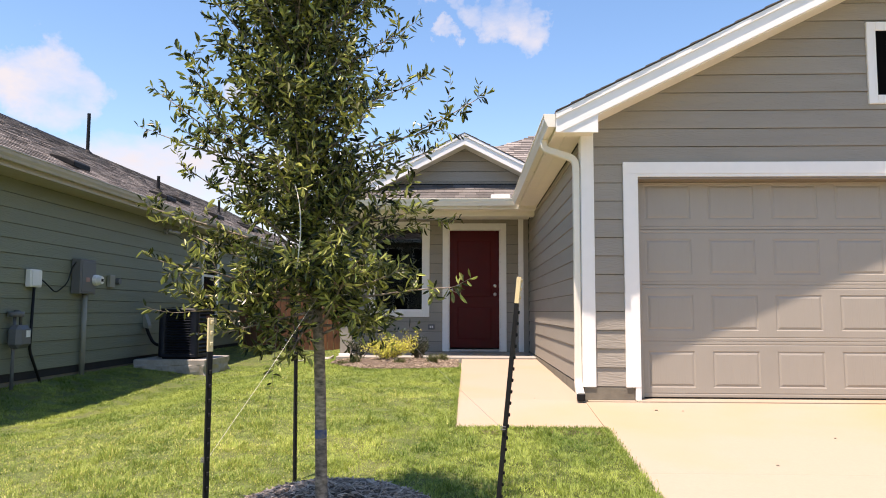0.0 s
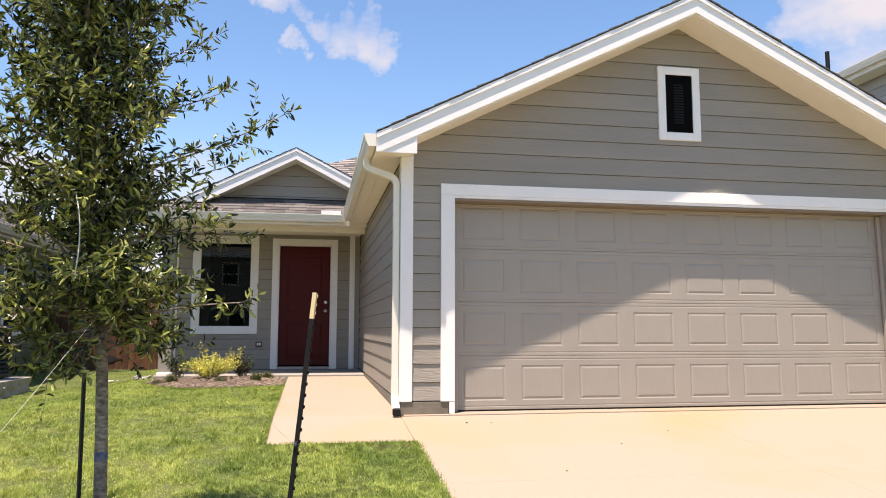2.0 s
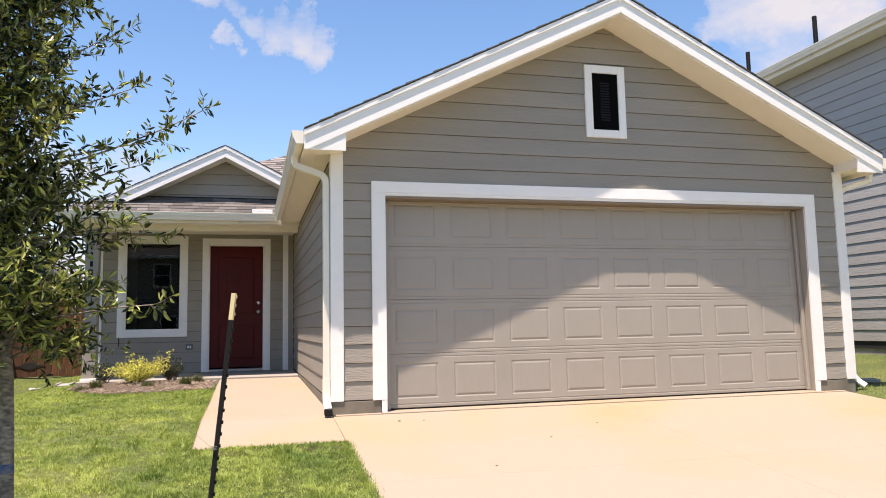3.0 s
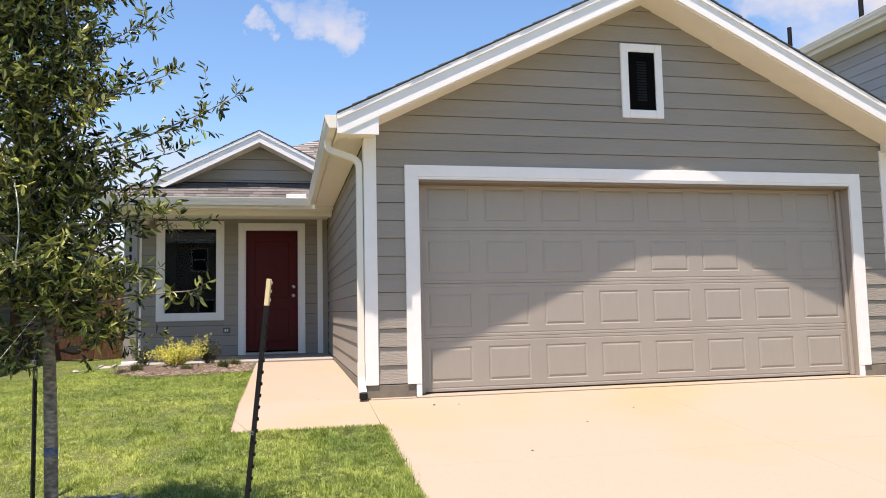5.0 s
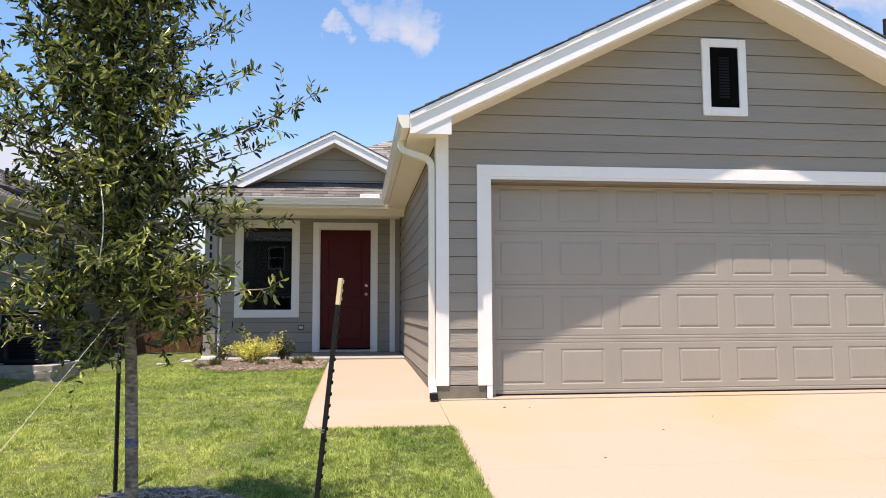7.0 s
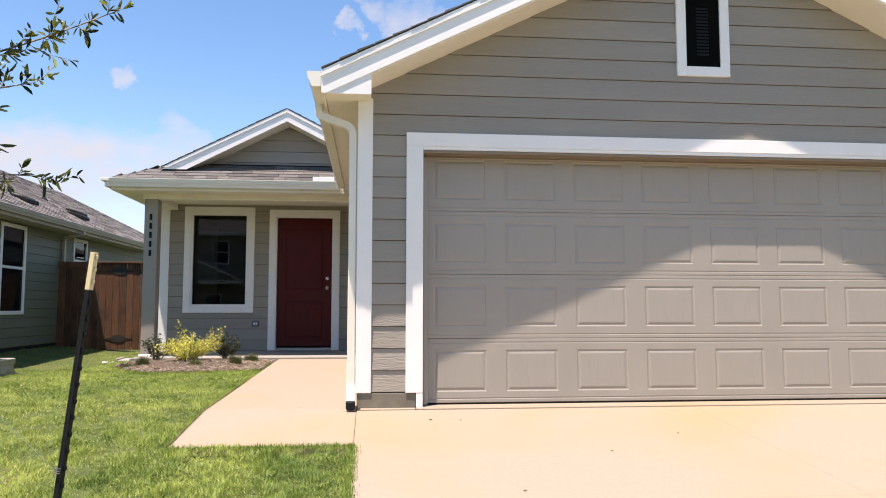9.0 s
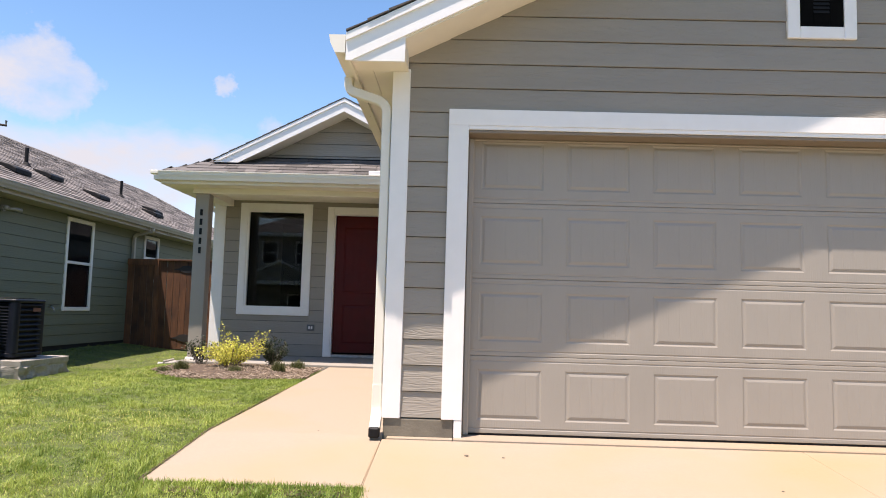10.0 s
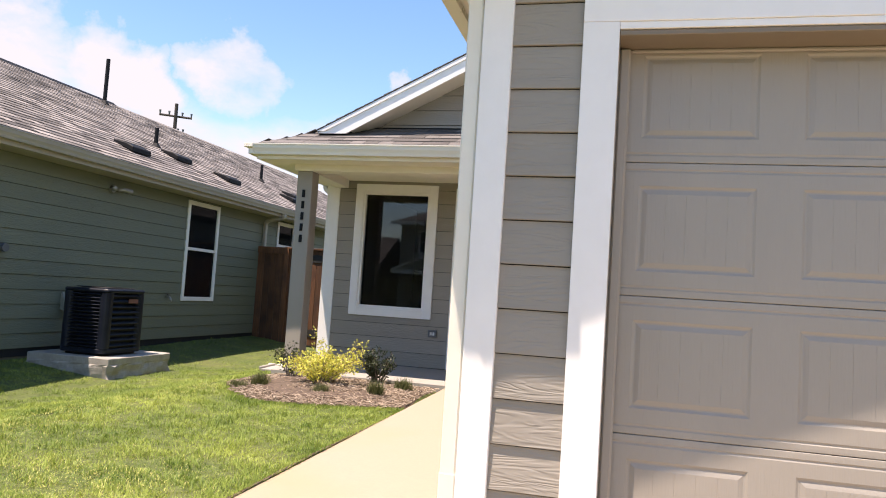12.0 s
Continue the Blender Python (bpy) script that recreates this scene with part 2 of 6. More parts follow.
M_SOIL = material("lawn_soil", (0.078, 0.1, 0.024), rough=1.0, var=0.4, scale=30, bump=0.8, bump_scale=50,
                  second=(0.14, 0.135, 0.045), second_scale=1.5, second_amount=0.5)
M_ASPHALT = material("asphalt", (0.05, 0.05, 0.05), rough=0.9, var=0.25, scale=80, bump=0.5, bump_scale=200)
M_STEEL = material("brushed_nickel", (0.62, 0.6, 0.57), rough=0.28, metal=1.0, var=0.04)
M_GALV = material("galvanised_steel", (0.42, 0.42, 0.42), rough=0.45, metal=0.8, var=0.15, scale=18)
M_METER = material("grey_meter_enamel", (0.12, 0.125, 0.13), rough=0.5, var=0.08, scale=8, second=(0.12, 0.12, 0.12))
M_WPLASTIC = material("white_plastic", (0.75, 0.75, 0.74), rough=0.4, var=0.03)
M_CONDUIT = material("painted_conduit", (0.24, 0.24, 0.2), rough=0.5, var=0.06)
M_AC = material("charcoal_condenser_steel", (0.009, 0.012, 0.021), spec=0.25, rough=0.45, var=0.15, scale=6)
M_WOODTIP = material("weathered_pale_tip", (0.68, 0.56, 0.32), rough=0.7, var=0.15, scale=25, stretch=(1, 1, 0.3))
M_BLUE = material("blue_paint_mark", (0.06, 0.085, 0.19), rough=0.8, var=0.3, scale=40, second=(0.2, 0.18, 0.15), second_scale=30.0, second_amount=1.0)
M_TWINE = material("pale_twine", (0.62, 0.6, 0.52), rough=0.8, var=0.1, scale=40)
M_BRASS = material("rusted_hinge_iron", (0.02, 0.017, 0.015), rough=0.6, var=0.2)
M_POLE = material("creosoted_pole", (0.05, 0.04, 0.034), rough=0.9, var=0.3, scale=10)
# The crown's dark heart and bright leaf highlights are put into random leaf colours.
M_LEAF = leafy("live_oak_leaf", (0.008, 0.017, 0.005), (0.46, 0.49, 0.125), rough=0.32, through_light=0.2, bias=1.95)
M_GRASS = leafy("lawn_blade", (0.046, 0.13, 0.016), (0.5, 0.57, 0.13), rough=0.5, through_light=0.35, patch=0.6)
M_YELLOW = leafy("yellow_shrub_leaf", (0.84, 0.78, 0.19), (0.42, 0.45, 0.075), rough=0.45, bias=1.3)
M_DKSHRUB = leafy("dark_shrub_leaf", (0.03, 0.042, 0.018), (0.07, 0.085, 0.04), rough=0.5, through_light=0.2)
M_TUFT = leafy("grass_tuft_blade", (0.05, 0.065, 0.02), (0.19, 0.2, 0.08), rough=0.5, through_light=0.25)
M_MULCH = leafy("shredded_bark", (0.1, 0.065, 0.045), (0.46, 0.37, 0.28), rough=0.9, through_light=0.02)


def glass_mat(name, tint=(0.9, 0.93, 0.94), ior=1.55):
    m = bpy.data.materials.new(name)
    m.use_nodes = True
    n, l = m.node_tree.nodes, m.node_tree.links
    n.remove(n["Principled BSDF"])
    tr = n.new("ShaderNodeBsdfTransparent")
    tr.inputs["Color"].default_value = (*tint, 1)
    gl = n.new("ShaderNodeBsdfGlossy")
    gl.inputs["Roughness"].default_value = 0.015
    fr = n.new("ShaderNodeFresnel")
    fr.inputs["IOR"].default_value = ior
    ms = n.new("ShaderNodeMixShader")
    l.new(fr.outputs["Fac"], ms.inputs["Fac"])
    l.new(tr.outputs["BSDF"], ms.inputs[1])
    l.new(gl.outputs["BSDF"], ms.inputs[2])
    l.new(ms.outputs["Shader"], n["Material Output"].inputs["Surface"])
    return m


M_GLASS = glass_mat("window_glass", (0.55, 0.58, 0.6))
# darker tint and lower IOR than the porch window's glass
M_GLASS_DULL = glass_mat("dull_window_glass", (0.3, 0.33, 0.34), 1.3)
# Near-black: the dimness of unlit rooms is put into the colour.
M_ROOM = material("unlit_room_shade", (0.018, 0.019, 0.021), rough=0.9)

# ---- building helpers ----
PLACED = {}          # world matrices of everything built


def base(name, x=0.0, y=0.0, z=0.0, turn=0.0):
    """An Empty at the foot of a thing that has parts."""
    ob = new(name)
    ob.empty_display_size = 0.1
    ob.matrix_basis = PLACED[ob] = pose(x, y, z, 0, 0, turn)
    return ob


def finish(bm, name, smooth=False):
    me = bpy.data.meshes.new(name)
    bmesh.ops.recalc_face_normals(bm, faces=bm.faces)
    bm.to_mesh(me)
    bm.free()
    if smooth:
        for p in me.polygons:
            p.use_smooth = True
    return me


def part(name, bm, mat, parent=None, label="", m=None, smooth=False):
    """Links a bmesh (or a mesh) as ONE object, under a thing or part if given; m: its world matrix."""
    me = bm if isinstance(bm, bpy.types.Mesh) else finish(bm, name, smooth)
    if mat and not me.materials:
        me.materials.append(mat)
    ob = new(name, me)
    m = m or Matrix()
    PLACED[ob] = m
    if parent:
        ob.parent = parent
        ob.matrix_basis = PLACED[parent].inverted() @ m
    else:
        ob.matrix_basis = m
    if label:
        ob["label"] = label
    return ob


def box(bm, x0, x1, y0, y1, z0, z1, bevel=0.0):
    vs = [bm.verts.new(p) for p in ((x0, y0, z0), (x1, y0, z0), (x1, y1, z0), (x0, y1, z0), (x0, y0, z1), (x1, y0, z1), (x1, y1, z1), (x0, y1, z1))]
    fs = [bm.faces.new([vs[i] for i in f]) for f in ((3, 2, 1, 0), (4, 5, 6, 7), (0, 1, 5, 4), (1, 2, 6, 5), (2, 3, 7, 6), (3, 0, 4, 7))]
    if bevel:
        bmesh.ops.bevel(bm, geom=list({e for f in fs for e in f.edges}), offset=bevel, segments=1, affect="EDGES")
    return bm


def boxes(*rows, bevel=0.0):
    bm = bmesh.new()
    for r in rows:
        box(bm, *r, bevel=bevel)
    return bm


def prism(bm, points, a, b, axis="y"):
    """A polygon in the plane across axis, drawn out from a to b along it."""
    def at(p, w):
        return {"x": (w, p[0], p[1]), "y": (p[0], w, p[1]), "z": (p[0], p[1], w)}[axis]
    lo, hi = [bm.verts.new(at(p, a)) for p in points], [bm.verts.new(at(p, b)) for p in points]
    bm.faces.new(lo)
    bm.faces.new(hi[::-1])
    k = len(points)
    for i in range(k):
        bm.faces.new((lo[i], hi[i], hi[(i + 1) % k], lo[(i + 1) % k]))
    return bm


def prisms(points, a, b, axis="y"):
    return prism(bmesh.new(), points, a, b, axis)


def tube(bm, points, radii, sides=8, squash=1.0):
    """A tapered tube along points."""
    rings = []
    pts = [Vector(p) for p in points]
    if isinstance(radii, (int, float)):
        radii = [radii] * len(pts)
    for i, p in enumerate(pts):
        d = (pts[min(i + 1, len(pts) - 1)] - pts[max(i - 1, 0)]).normalized()
        side = d.cross(Vector((0, 0, 1)) if abs(d.z) < 0.95 else Vector((0, 1, 0))).normalized()
        up = side.cross(d)
        rings.append([bm.verts.new(p + radii[i] * (math.cos(a) * side + squash * math.sin(a) * up)) for a in (2 * math.pi * k / sides for k in range(sides))])
    for r0, r1 in zip(rings, rings[1:]):
        for k in range(sides):
            bm.faces.new((r0[k], r0[(k + 1) % sides], r1[(k + 1) % sides], r1[k]))
    bm.faces.new(rings[0][::-1])
    bm.faces.new(rings[-1])
    return bm


def tubes(points, radii, sides=8, squash=1.0):
    return tube(bmesh.new(), points, radii, sides, squash)


BOARDS = {}


def board_mesh(u0, u1, v0, v1, h, mat):
    """A lapped board: bottom edge from 0..u1, top edge v0..v1 along x, thick at its foot; it faces -y."""
    key = (round(u1 - u0, 3), round(v0 - u0, 3), round(v1 - u0, 3), round(h, 3), mat.name)
    if key not in BOARDS:
        bm = bmesh.new()
        L, a, b = u1 - u0, v0 - u0, v1 - u0
        # thick at the foot, which stands clear of the board below by an open shadow gap
        ends = []
        for lo_x, hi_x in ((0, a), (L, b)):
            ends.append([bm.verts.new(p) for p in ((lo_x, 0.002, 0), (lo_x, -0.0145, 0), (lo_x, -0.016, 0.002), (hi_x, -0.004, h), (hi_x, 0.002, h))])
        for i in range(5):
            j = (i + 1) % 5
            bm.faces.new((ends[0][i], ends[0][j], ends[1][j], ends[1][i]))
        bm.faces.new(ends[0])
        bm.faces.new(ends[1][::-1])
        bmesh.ops.recalc_face_normals(bm, faces=bm.faces[:])
        me = finish(bm, "plank")
        me.materials.append(mat)
        BOARDS[key] = me
    return BOARDS[key]


def lap_boards(wall, m, z_from, z_to, spans, mat, pitch=0.1705, holes=()):
    """Boards on a wall; m: the wall's frame, in which x runs along it and -y is outward. spans(z0, z1) gives (u0, u1, v0, v1) rows;
    boards that an opening in holes cuts lengthwise leave a strip under or over it."""
    z = z_from
    while z < z_to - 0.02:
        h = min(pitch, z_to - z)
        for u0, u1, v0, v1 in spans(z, z + h):
            if u1 - u0 > 0.02:
                part("plank", board_mesh(u0, u1, v0, v1, h - 0.0045, mat), mat, wall, m=m @ Matrix.Translation((u0, 0, z)))
        for u0, u1, lo, hi in holes:
            if z + 0.03 < lo < z + h - 0.03:
                part("plank", board_mesh(u0, u1, u0, u1, lo - z + 0.004, mat), mat, wall, m=m @ Matrix.Translation((u0, 0, z)))
            if z + 0.03 < hi < z + h:
                part("plank", board_mesh(u0, u1, u0, u1, z + h - hi, mat), mat, wall, m=m @ Matrix.Translation((u0, 0, hi - 0.004)))
        z += pitch


def plain(spans):
    """Spans of straight-ended boards."""
    return [(a, b, a, b) for a, b in spans]


def cut(a, b, z0, z1, holes):
    """The stretch a..b less the holes (u0, u1, low, high) that the course z0..z1 meets."""
    out = [(a, b)]
    for h0, h1, lo, hi in holes:
        if z1 > lo + 0.03 and z0 < hi - 0.03:
            out = [s for p, q in out for s in ((p, min(q, h0)), (max(p, h1), q)) if s[1] - s[0] > 0.02]
    return out


def ground_z(x, y):
    """Height of the ground: the drive falls to the street, a shallow swale runs between the houses."""
    def step(a, b, v):
        k = min(max((v - a) / (b - a), 0), 1)
        return k * k * (3 - 2 * k)
    fall = 0.085 * min(y, 0.0) if y > -8.5 else -0.72
    side = step(-3.15, -4.35, x)
    z = fall + 0.03 * step(0.0, 2.0, y) * (1 - side) * step(0.3, -0.4, x)
    z -= side * (0.11 + 0.06 * step(9.0, 5.5, y)) * step(-4, 1, y)
    z += 0.1 * step(-5.0, -6.2, x) * step(-2, 3, y)
    z -= 0.15 * step(-4.0, -5.2, x) * step(-6.6, -5.9, x) * step(-3, 0.5, y) * (0.35 + 0.65 * step(4.8, 1.5, y))
    z += 0.025 * step(-2.2, -3.1, x) * step(-3.6, -3.1, x) * step(-1, 1, y) * step(5.0, 4.0, y)
    z += 0.2 * step(6.2, 9.0, x) * step(-5, 1, y)
    z += 0.012 * noise.noise(Vector((x * 0.8, y * 0.8, 0))) * step(0.3, -0.5, x)
    return z

M_TAN = material("tan_head_paint", (0.22, 0.175, 0.125), rough=0.5, var=0.04, scale=6)

# ---- ground, drive, walkway ----


def sheet(name, xs, ys, z_of, mat, keep=None):
    bm = bmesh.new()
    grid = [[bm.verts.new((x, y, z_of(x, y))) for y in ys] for x in xs]
    for i in range(len(xs) - 1):
        for j in range(len(ys) - 1):
            if keep is None or keep((xs[i] + xs[i + 1]) / 2, (ys[j] + ys[j + 1]) / 2):
                bm.faces.new((grid[i][j], grid[i + 1][j], grid[i + 1][j + 1], grid[i][j + 1]))
    me = finish(bm, name, True)
    me.materials.append(mat)
    return new(name, me)


def ticks(*stretches):
    out = []
    for a, b, n in stretches:
        out += [a + (b - a) * i / n for i in range(n)]
    return out + [stretches[-1][1]]


ground = sheet("ground", ticks((-900, -60, 6), (-60, -14, 8), (-14, 14, 84), (14, 60, 8), (60, 900, 6)),
               ticks((-900, -60, 6), (-60, -9, 10), (-9, 14, 69), (14, 60, 8), (60, 900, 6)),
               lambda x, y: ground_z(x, y) - (0.05 if (-1.2 < x < 5.75 and -9 < y < 6.2) else 0.0), M_SOIL)
tagged(ground, "sunlit sloping lawn ground of patchy green and straw turf", "ground", kind="structure")

DRIVE_R = 5.62
drive = base("driveway", 2.8, -4, -0.3)
tagged(drive, "sun-bleached cream concrete driveway falling to the street", "driveway", kind="structure")


def slab(x0, x1, y0, y1, lift=0.0, deep=0.12):
    """A concrete slab whose top follows the fall of the drive."""
    bm = bmesh.new()
    prism(bm, [(y0, 0.085 * y0 + lift), (y1, 0.085 * y1 + lift), (y1, 0.085 * y1 + lift - deep), (y0, 0.085 * y0 + lift - deep)], x0, x1, "x")
    bmesh.ops.bevel(bm, geom=[e for e in bm.edges], offset=0.003, segments=1, affect="EDGES")
    return bm


for x0, x1, y0, y1 in ((-0.009, 2.68, -2.18, -0.085), (2.682, DRIVE_R, -2.18, -0.085), (-0.009, 2.68, -4.6, -2.182), (2.682, DRIVE_R, -4.6, -2.182),
                       (-0.009, 2.68, -8.5, -4.608), (2.682, DRIVE_R, -8.5, -4.608)):
    part("slab", slab(x0, x1, y0, y1), M_CONC, drive)

apron = part("garage_apron", boxes((0.452, 5.34, -0.078, 0.24, -0.15, 0.006), bevel=0.006), M_CONC)
tagged(apron, "pale concrete lip under the garage door", "slab edge", kind="structure")
crack = part("joint_filler", boxes((0.02, DRIVE_R, -0.096, -0.066, -0.14, -0.011)), M_DARK)
tagged(crack, "dark joint filler between drive and garage slab", "joint", kind="structure")
part("strip", boxes((0.02, 0.448, -0.078, -0.014, -0.15, 0.002), bevel=0.004), M_CONC, apron)
part("strip", boxes((5.344, DRIVE_R, -0.078, -0.014, -0.15, 0.002), bevel=0.004), M_CONC, apron)

walkway = base("walkway", -0.6, 2, 0)
tagged(walkway, "cream concrete walkway from driveway to porch", "walkway", kind="structure")


def ramp(x0, x1, pts):
    bm = bmesh.new()
    prism(bm, [(y, z) for y, z in pts] + [(pts[-1][0], pts[-1][1] - 0.14), (pts[0][0], pts[0][1] - 0.14)], x0, x1, "x")
    bmesh.ops.bevel(bm, geom=[e for e in bm.edges], offset=0.006, segments=2, affect="EDGES")
    return bm


part("slab", ramp(-1.165, -0.012, [(-1.06, -0.09), (0.0, 0.0), (4.62, 0.07)]), M_CONC, walkway)

porch = part("porch_floor", boxes((-3.12, -0.014, 4.63, 6.13, -0.25, 0.1), bevel=0.01), M_PORCH)
tagged(porch, "shaded grey concrete porch slab below the front door", "porch floor", kind="structure")

# ---- the house: garage front ----
EAVE_O, RETURN_O = 0.387, 0.376            # overhang of the gable
PEAK_X, PEAK_Z, PITCH = 2.9, 4.15, 0.495
WALL_R = 5.8


def roof_top(x):
    return PEAK_Z - PITCH * abs(x - PEAK_X)


wall_front = base("wall_garage_front", 2.9, 0, 0)
tagged(wall_front, "greige lap-sided gable wall round the garage door", "wall", kind="structure")
bm = boxes((0.0, 0.50, 0.004, 0.15, 0.12, 2.4), (5.30, WALL_R, 0.004, 0.15, 0.12, 2.4), (0.50, 5.30, 0.004, 0.15, 2.05, 2.4))
prism(bm, [(0, 2.4), (WALL_R, 2.4), (WALL_R, 2.46), (PEAK_X, 3.96), (0, 2.46)], 0.004, 0.15)
part("wall_core", bm, M_SHEATH, wall_front)


def gable_spans(z0, z1):
    def edge(z):
        return (z - 2.53) / PITCH if z > 2.45 else 0.10
    out = []
    for a, b in cut(0, WALL_R, z0, z1, [(0.37, 5.42, -1, 2.185)]):
        a0, a1 = (max(a, edge(z0)), max(a, edge(z1))) if a < 1 else (a, a)
        b0, b1 = (min(b, WALL_R - edge(z0)), min(b, WALL_R - edge(z1))) if b > 5.5 else (b, b)
        if b1 > a1:
            out.append((a0, b0, a1, b1))
    return out


lap_boards(wall_front, Matrix.Translation((0, 0.004, 0)), 0.125, 3.962, gable_spans, M_SIDING)

foundation = part("foundation_left", boxes((-0.01, 0.45, -0.012, 0.14, -0.2, 0.117), bevel=0.006), M_STONE)
tagged(foundation, "stained grey concrete foundation below the siding", "foundation", kind="structure")
foundation = part("foundation_right", boxes((5.34, WALL_R + 0.01, -0.012, 0.14, -0.2, 0.117), bevel=0.006), M_STONE)
tagged(foundation, "stained grey concrete foundation below the siding", "foundation", kind="structure")

# trim round the garage opening and at the corners
garage_trim = base("trim_garage_door", 2.9, -0.02, 0.12)
tagged(garage_trim, "white painted board trim framing the garage opening", "door trim", kind="structure")
part("side_board", boxes((0.37, 0.505, -0.026, 0.003, 0.118, 2.08), (0.453, 0.505, -0.0235, 0.003, 0.004, 0.1175), bevel=0.002), M_WHITE, garage_trim)
part("side_board", boxes((5.285, 5.42, -0.026, 0.003, 0.118, 2.08), (5.285, 5.337, -0.0235, 0.003, 0.004, 0.1175), bevel=0.002), M_WHITE, garage_trim)
part("head_board", boxes((0.37, 5.42, -0.028, 0.01, 2.0805, 2.19), (0.506, 5.284, -0.022, 0.01, 2.053, 2.08), bevel=0.002), M_WHITE, garage_trim)
part("jamb", boxes((0.478, 0.507, 0.004, 0.2, 0.005, 2.04), bevel=0.003), M_GARAGE, garage_trim)
part("jamb", boxes((5.283, 5.312, 0.004, 0.2, 0.005, 2.04), bevel=0.003), M_GARAGE, garage_trim)
part("head_jamb", boxes((0.506, 5.284, -0.014, 0.2, 2.03, 2.051), bevel=0.003), M_TAN, garage_trim)
corner_l = base("trim_corner_left", 0.05, 0, 0.12)
tagged(corner_l, "white painted corner board beside the garage", "corner trim", kind="structure")
part("front_board", boxes((-0.02, 0.10, -0.024, 0.002, 0.118, 2.46), bevel=0.003), M_WHITE, corner_l)
part("side_board", boxes((-0.022, 0.0, 0.004, 0.09, 0.118, 2.435), bevel=0.003), M_WHITE, corner_l)
corner_r = base("trim_corner_right", 5.75, 0, 0.12)
tagged(corner_r, "white painted corner board beside the garage", "corner trim", kind="structure")
part("front_board", boxes((5.70, 5.82, -0.024, 0.002, 0.118, 2.46), bevel=0.003), M_WHITE, corner_r)
part("side_board", boxes((5.80, 5.822, 0.004, 0.09, 0.118, 2.40), bevel=0.003), M_WHITE, corner_r)

# ---- garage door ----
garage_door = base("garage_door", 2.895, 0.18, 0.01)
tagged(garage_door, "greige steel sectional garage door with raised panels, closed", "garage door")
DOOR_TILT = Matrix.Translation((0, 0.104, 0)) @ pose(0, 0, 0, -1.7, 0, 0)      # the door leans back in its tracks
PANELS = [2.893 + (i - 3.5) * 0.5925 for i in range(8)]
PANEL_W, PANEL_H = 0.432, 0.334
JOINTS = [0.02, 0.533, 1.057, 1.58, 2.09]


def raised_panel(cx, w, z0, z1, grooves=4):
    """A pressed panel: a rounded sunk groove round a raised field, with fine upright grooves in the field."""
    bm = bmesh.new()
    rings = []
    for inset, depth in ((0.0, 0.0), (0.004, 0.002), (0.009, 0.0046), (0.015, 0.0049), (0.024, 0.002), (0.033, -0.0004), (0.038, -0.0005)):
        rings.append([bm.verts.new((x, depth, z)) for x, z in ((cx - w / 2 + inset, z0 + inset), (cx + w / 2 - inset, z0 + inset),
                                                                (cx + w / 2 - inset, z1 - inset), (cx - w / 2 + inset, z1 - inset))])
    for a, b in zip(rings, rings[1:]):
        for i in range(4):
            bm.faces.new((a[i], a[(i + 1) % 4], b[(i + 1) % 4], b[i]))
    # the field, cut into strips by narrow grooves
    x0, x1, g0, g1 = cx - w / 2 + 0.038, cx + w / 2 - 0.038, z0 + 0.038, z1 - 0.038
    prof = [(x0, -0.0005)]
    for k in range(1, grooves + 1):
        gx = x0 + (x1 - x0) * (k - 0.15) / (grooves + 0.7)
        prof += [(gx - 0.0018, -0.0005), (gx, 0.0004), (gx + 0.0018, -0.0005)]
    prof.append((x1, -0.0005))
    lo, hi = [bm.verts.new((x, d, g0)) for x, d in prof], [bm.verts.new((x, d, g1)) for x, d in prof]
    for i in range(len(prof) - 1):
        bm.faces.new((lo[i], lo[i + 1], hi[i + 1], hi[i]))
    return bm


panel_me = finish(raised_panel(0, PANEL_W, 0, PANEL_H), "raised_panel")
panel_me.materials.append(M_GARAGE)
for row in range(4):
    z0, z1 = JOINTS[row] + 0.0012, JOINTS[row + 1] - 0.0012
    lo = 0.108 + row * 0.5225
    hi = lo + PANEL_H
    bm = bmesh.new()
    # stiles between the panels
    xs = [0.46] + [v for c in PANELS for v in (c - PANEL_W / 2, c + PANEL_W / 2)] + [5.33]
    for a, b in zip(xs[0::2], xs[1::2]):
        box(bm, a, b, 0, 0.04, lo, hi)
    # rails: two pressed grooves beside each joint, the edge rounded into it
    edge = [(0.0025, 0.0), (0.0004, 0.0025), (0.0, 0.010), (0.0, 0.025), (0.0028, 0.029), (0.0028, 0.033), (0.0, 0.039)]
    foot = [(0.04, z0)] + [(d, z0 + h) for d, h in edge] + [(0.0, lo), (0.04, lo)]
    head = [(0.04, z1)] + [(d, z1 - h) for d, h in edge] + [(0.0, hi), (0.04, hi)]
    prism(bm, foot, 0.46, 5.33, "x")
    prism(bm, head, 0.46, 5.33, "x")
    box(bm, 0.46, 5.33, 0.022, 0.045, z0 + 0.004, z1 - 0.004)
    sec = part("door_section", bm, M_GARAGE, garage_door, m=DOOR_TILT)
    for c in PANELS:
        part("raised_panel", panel_me, M_GARAGE, sec, m=DOOR_TILT @ Matrix.Translation((c, 0, lo)))
part("stop_moulding", boxes((0.508, 0.55, -0.048, -0.004, 0.008, 2.025), bevel=0.008), M_GARAGE, garage_trim, "greige stop moulding", m=DOOR_TILT)
part("stop_moulding", boxes((5.24, 5.282, -0.048, -0.004, 0.008, 2.025), bevel=0.008), M_GARAGE, garage_trim, "greige stop moulding", m=DOOR_TILT)
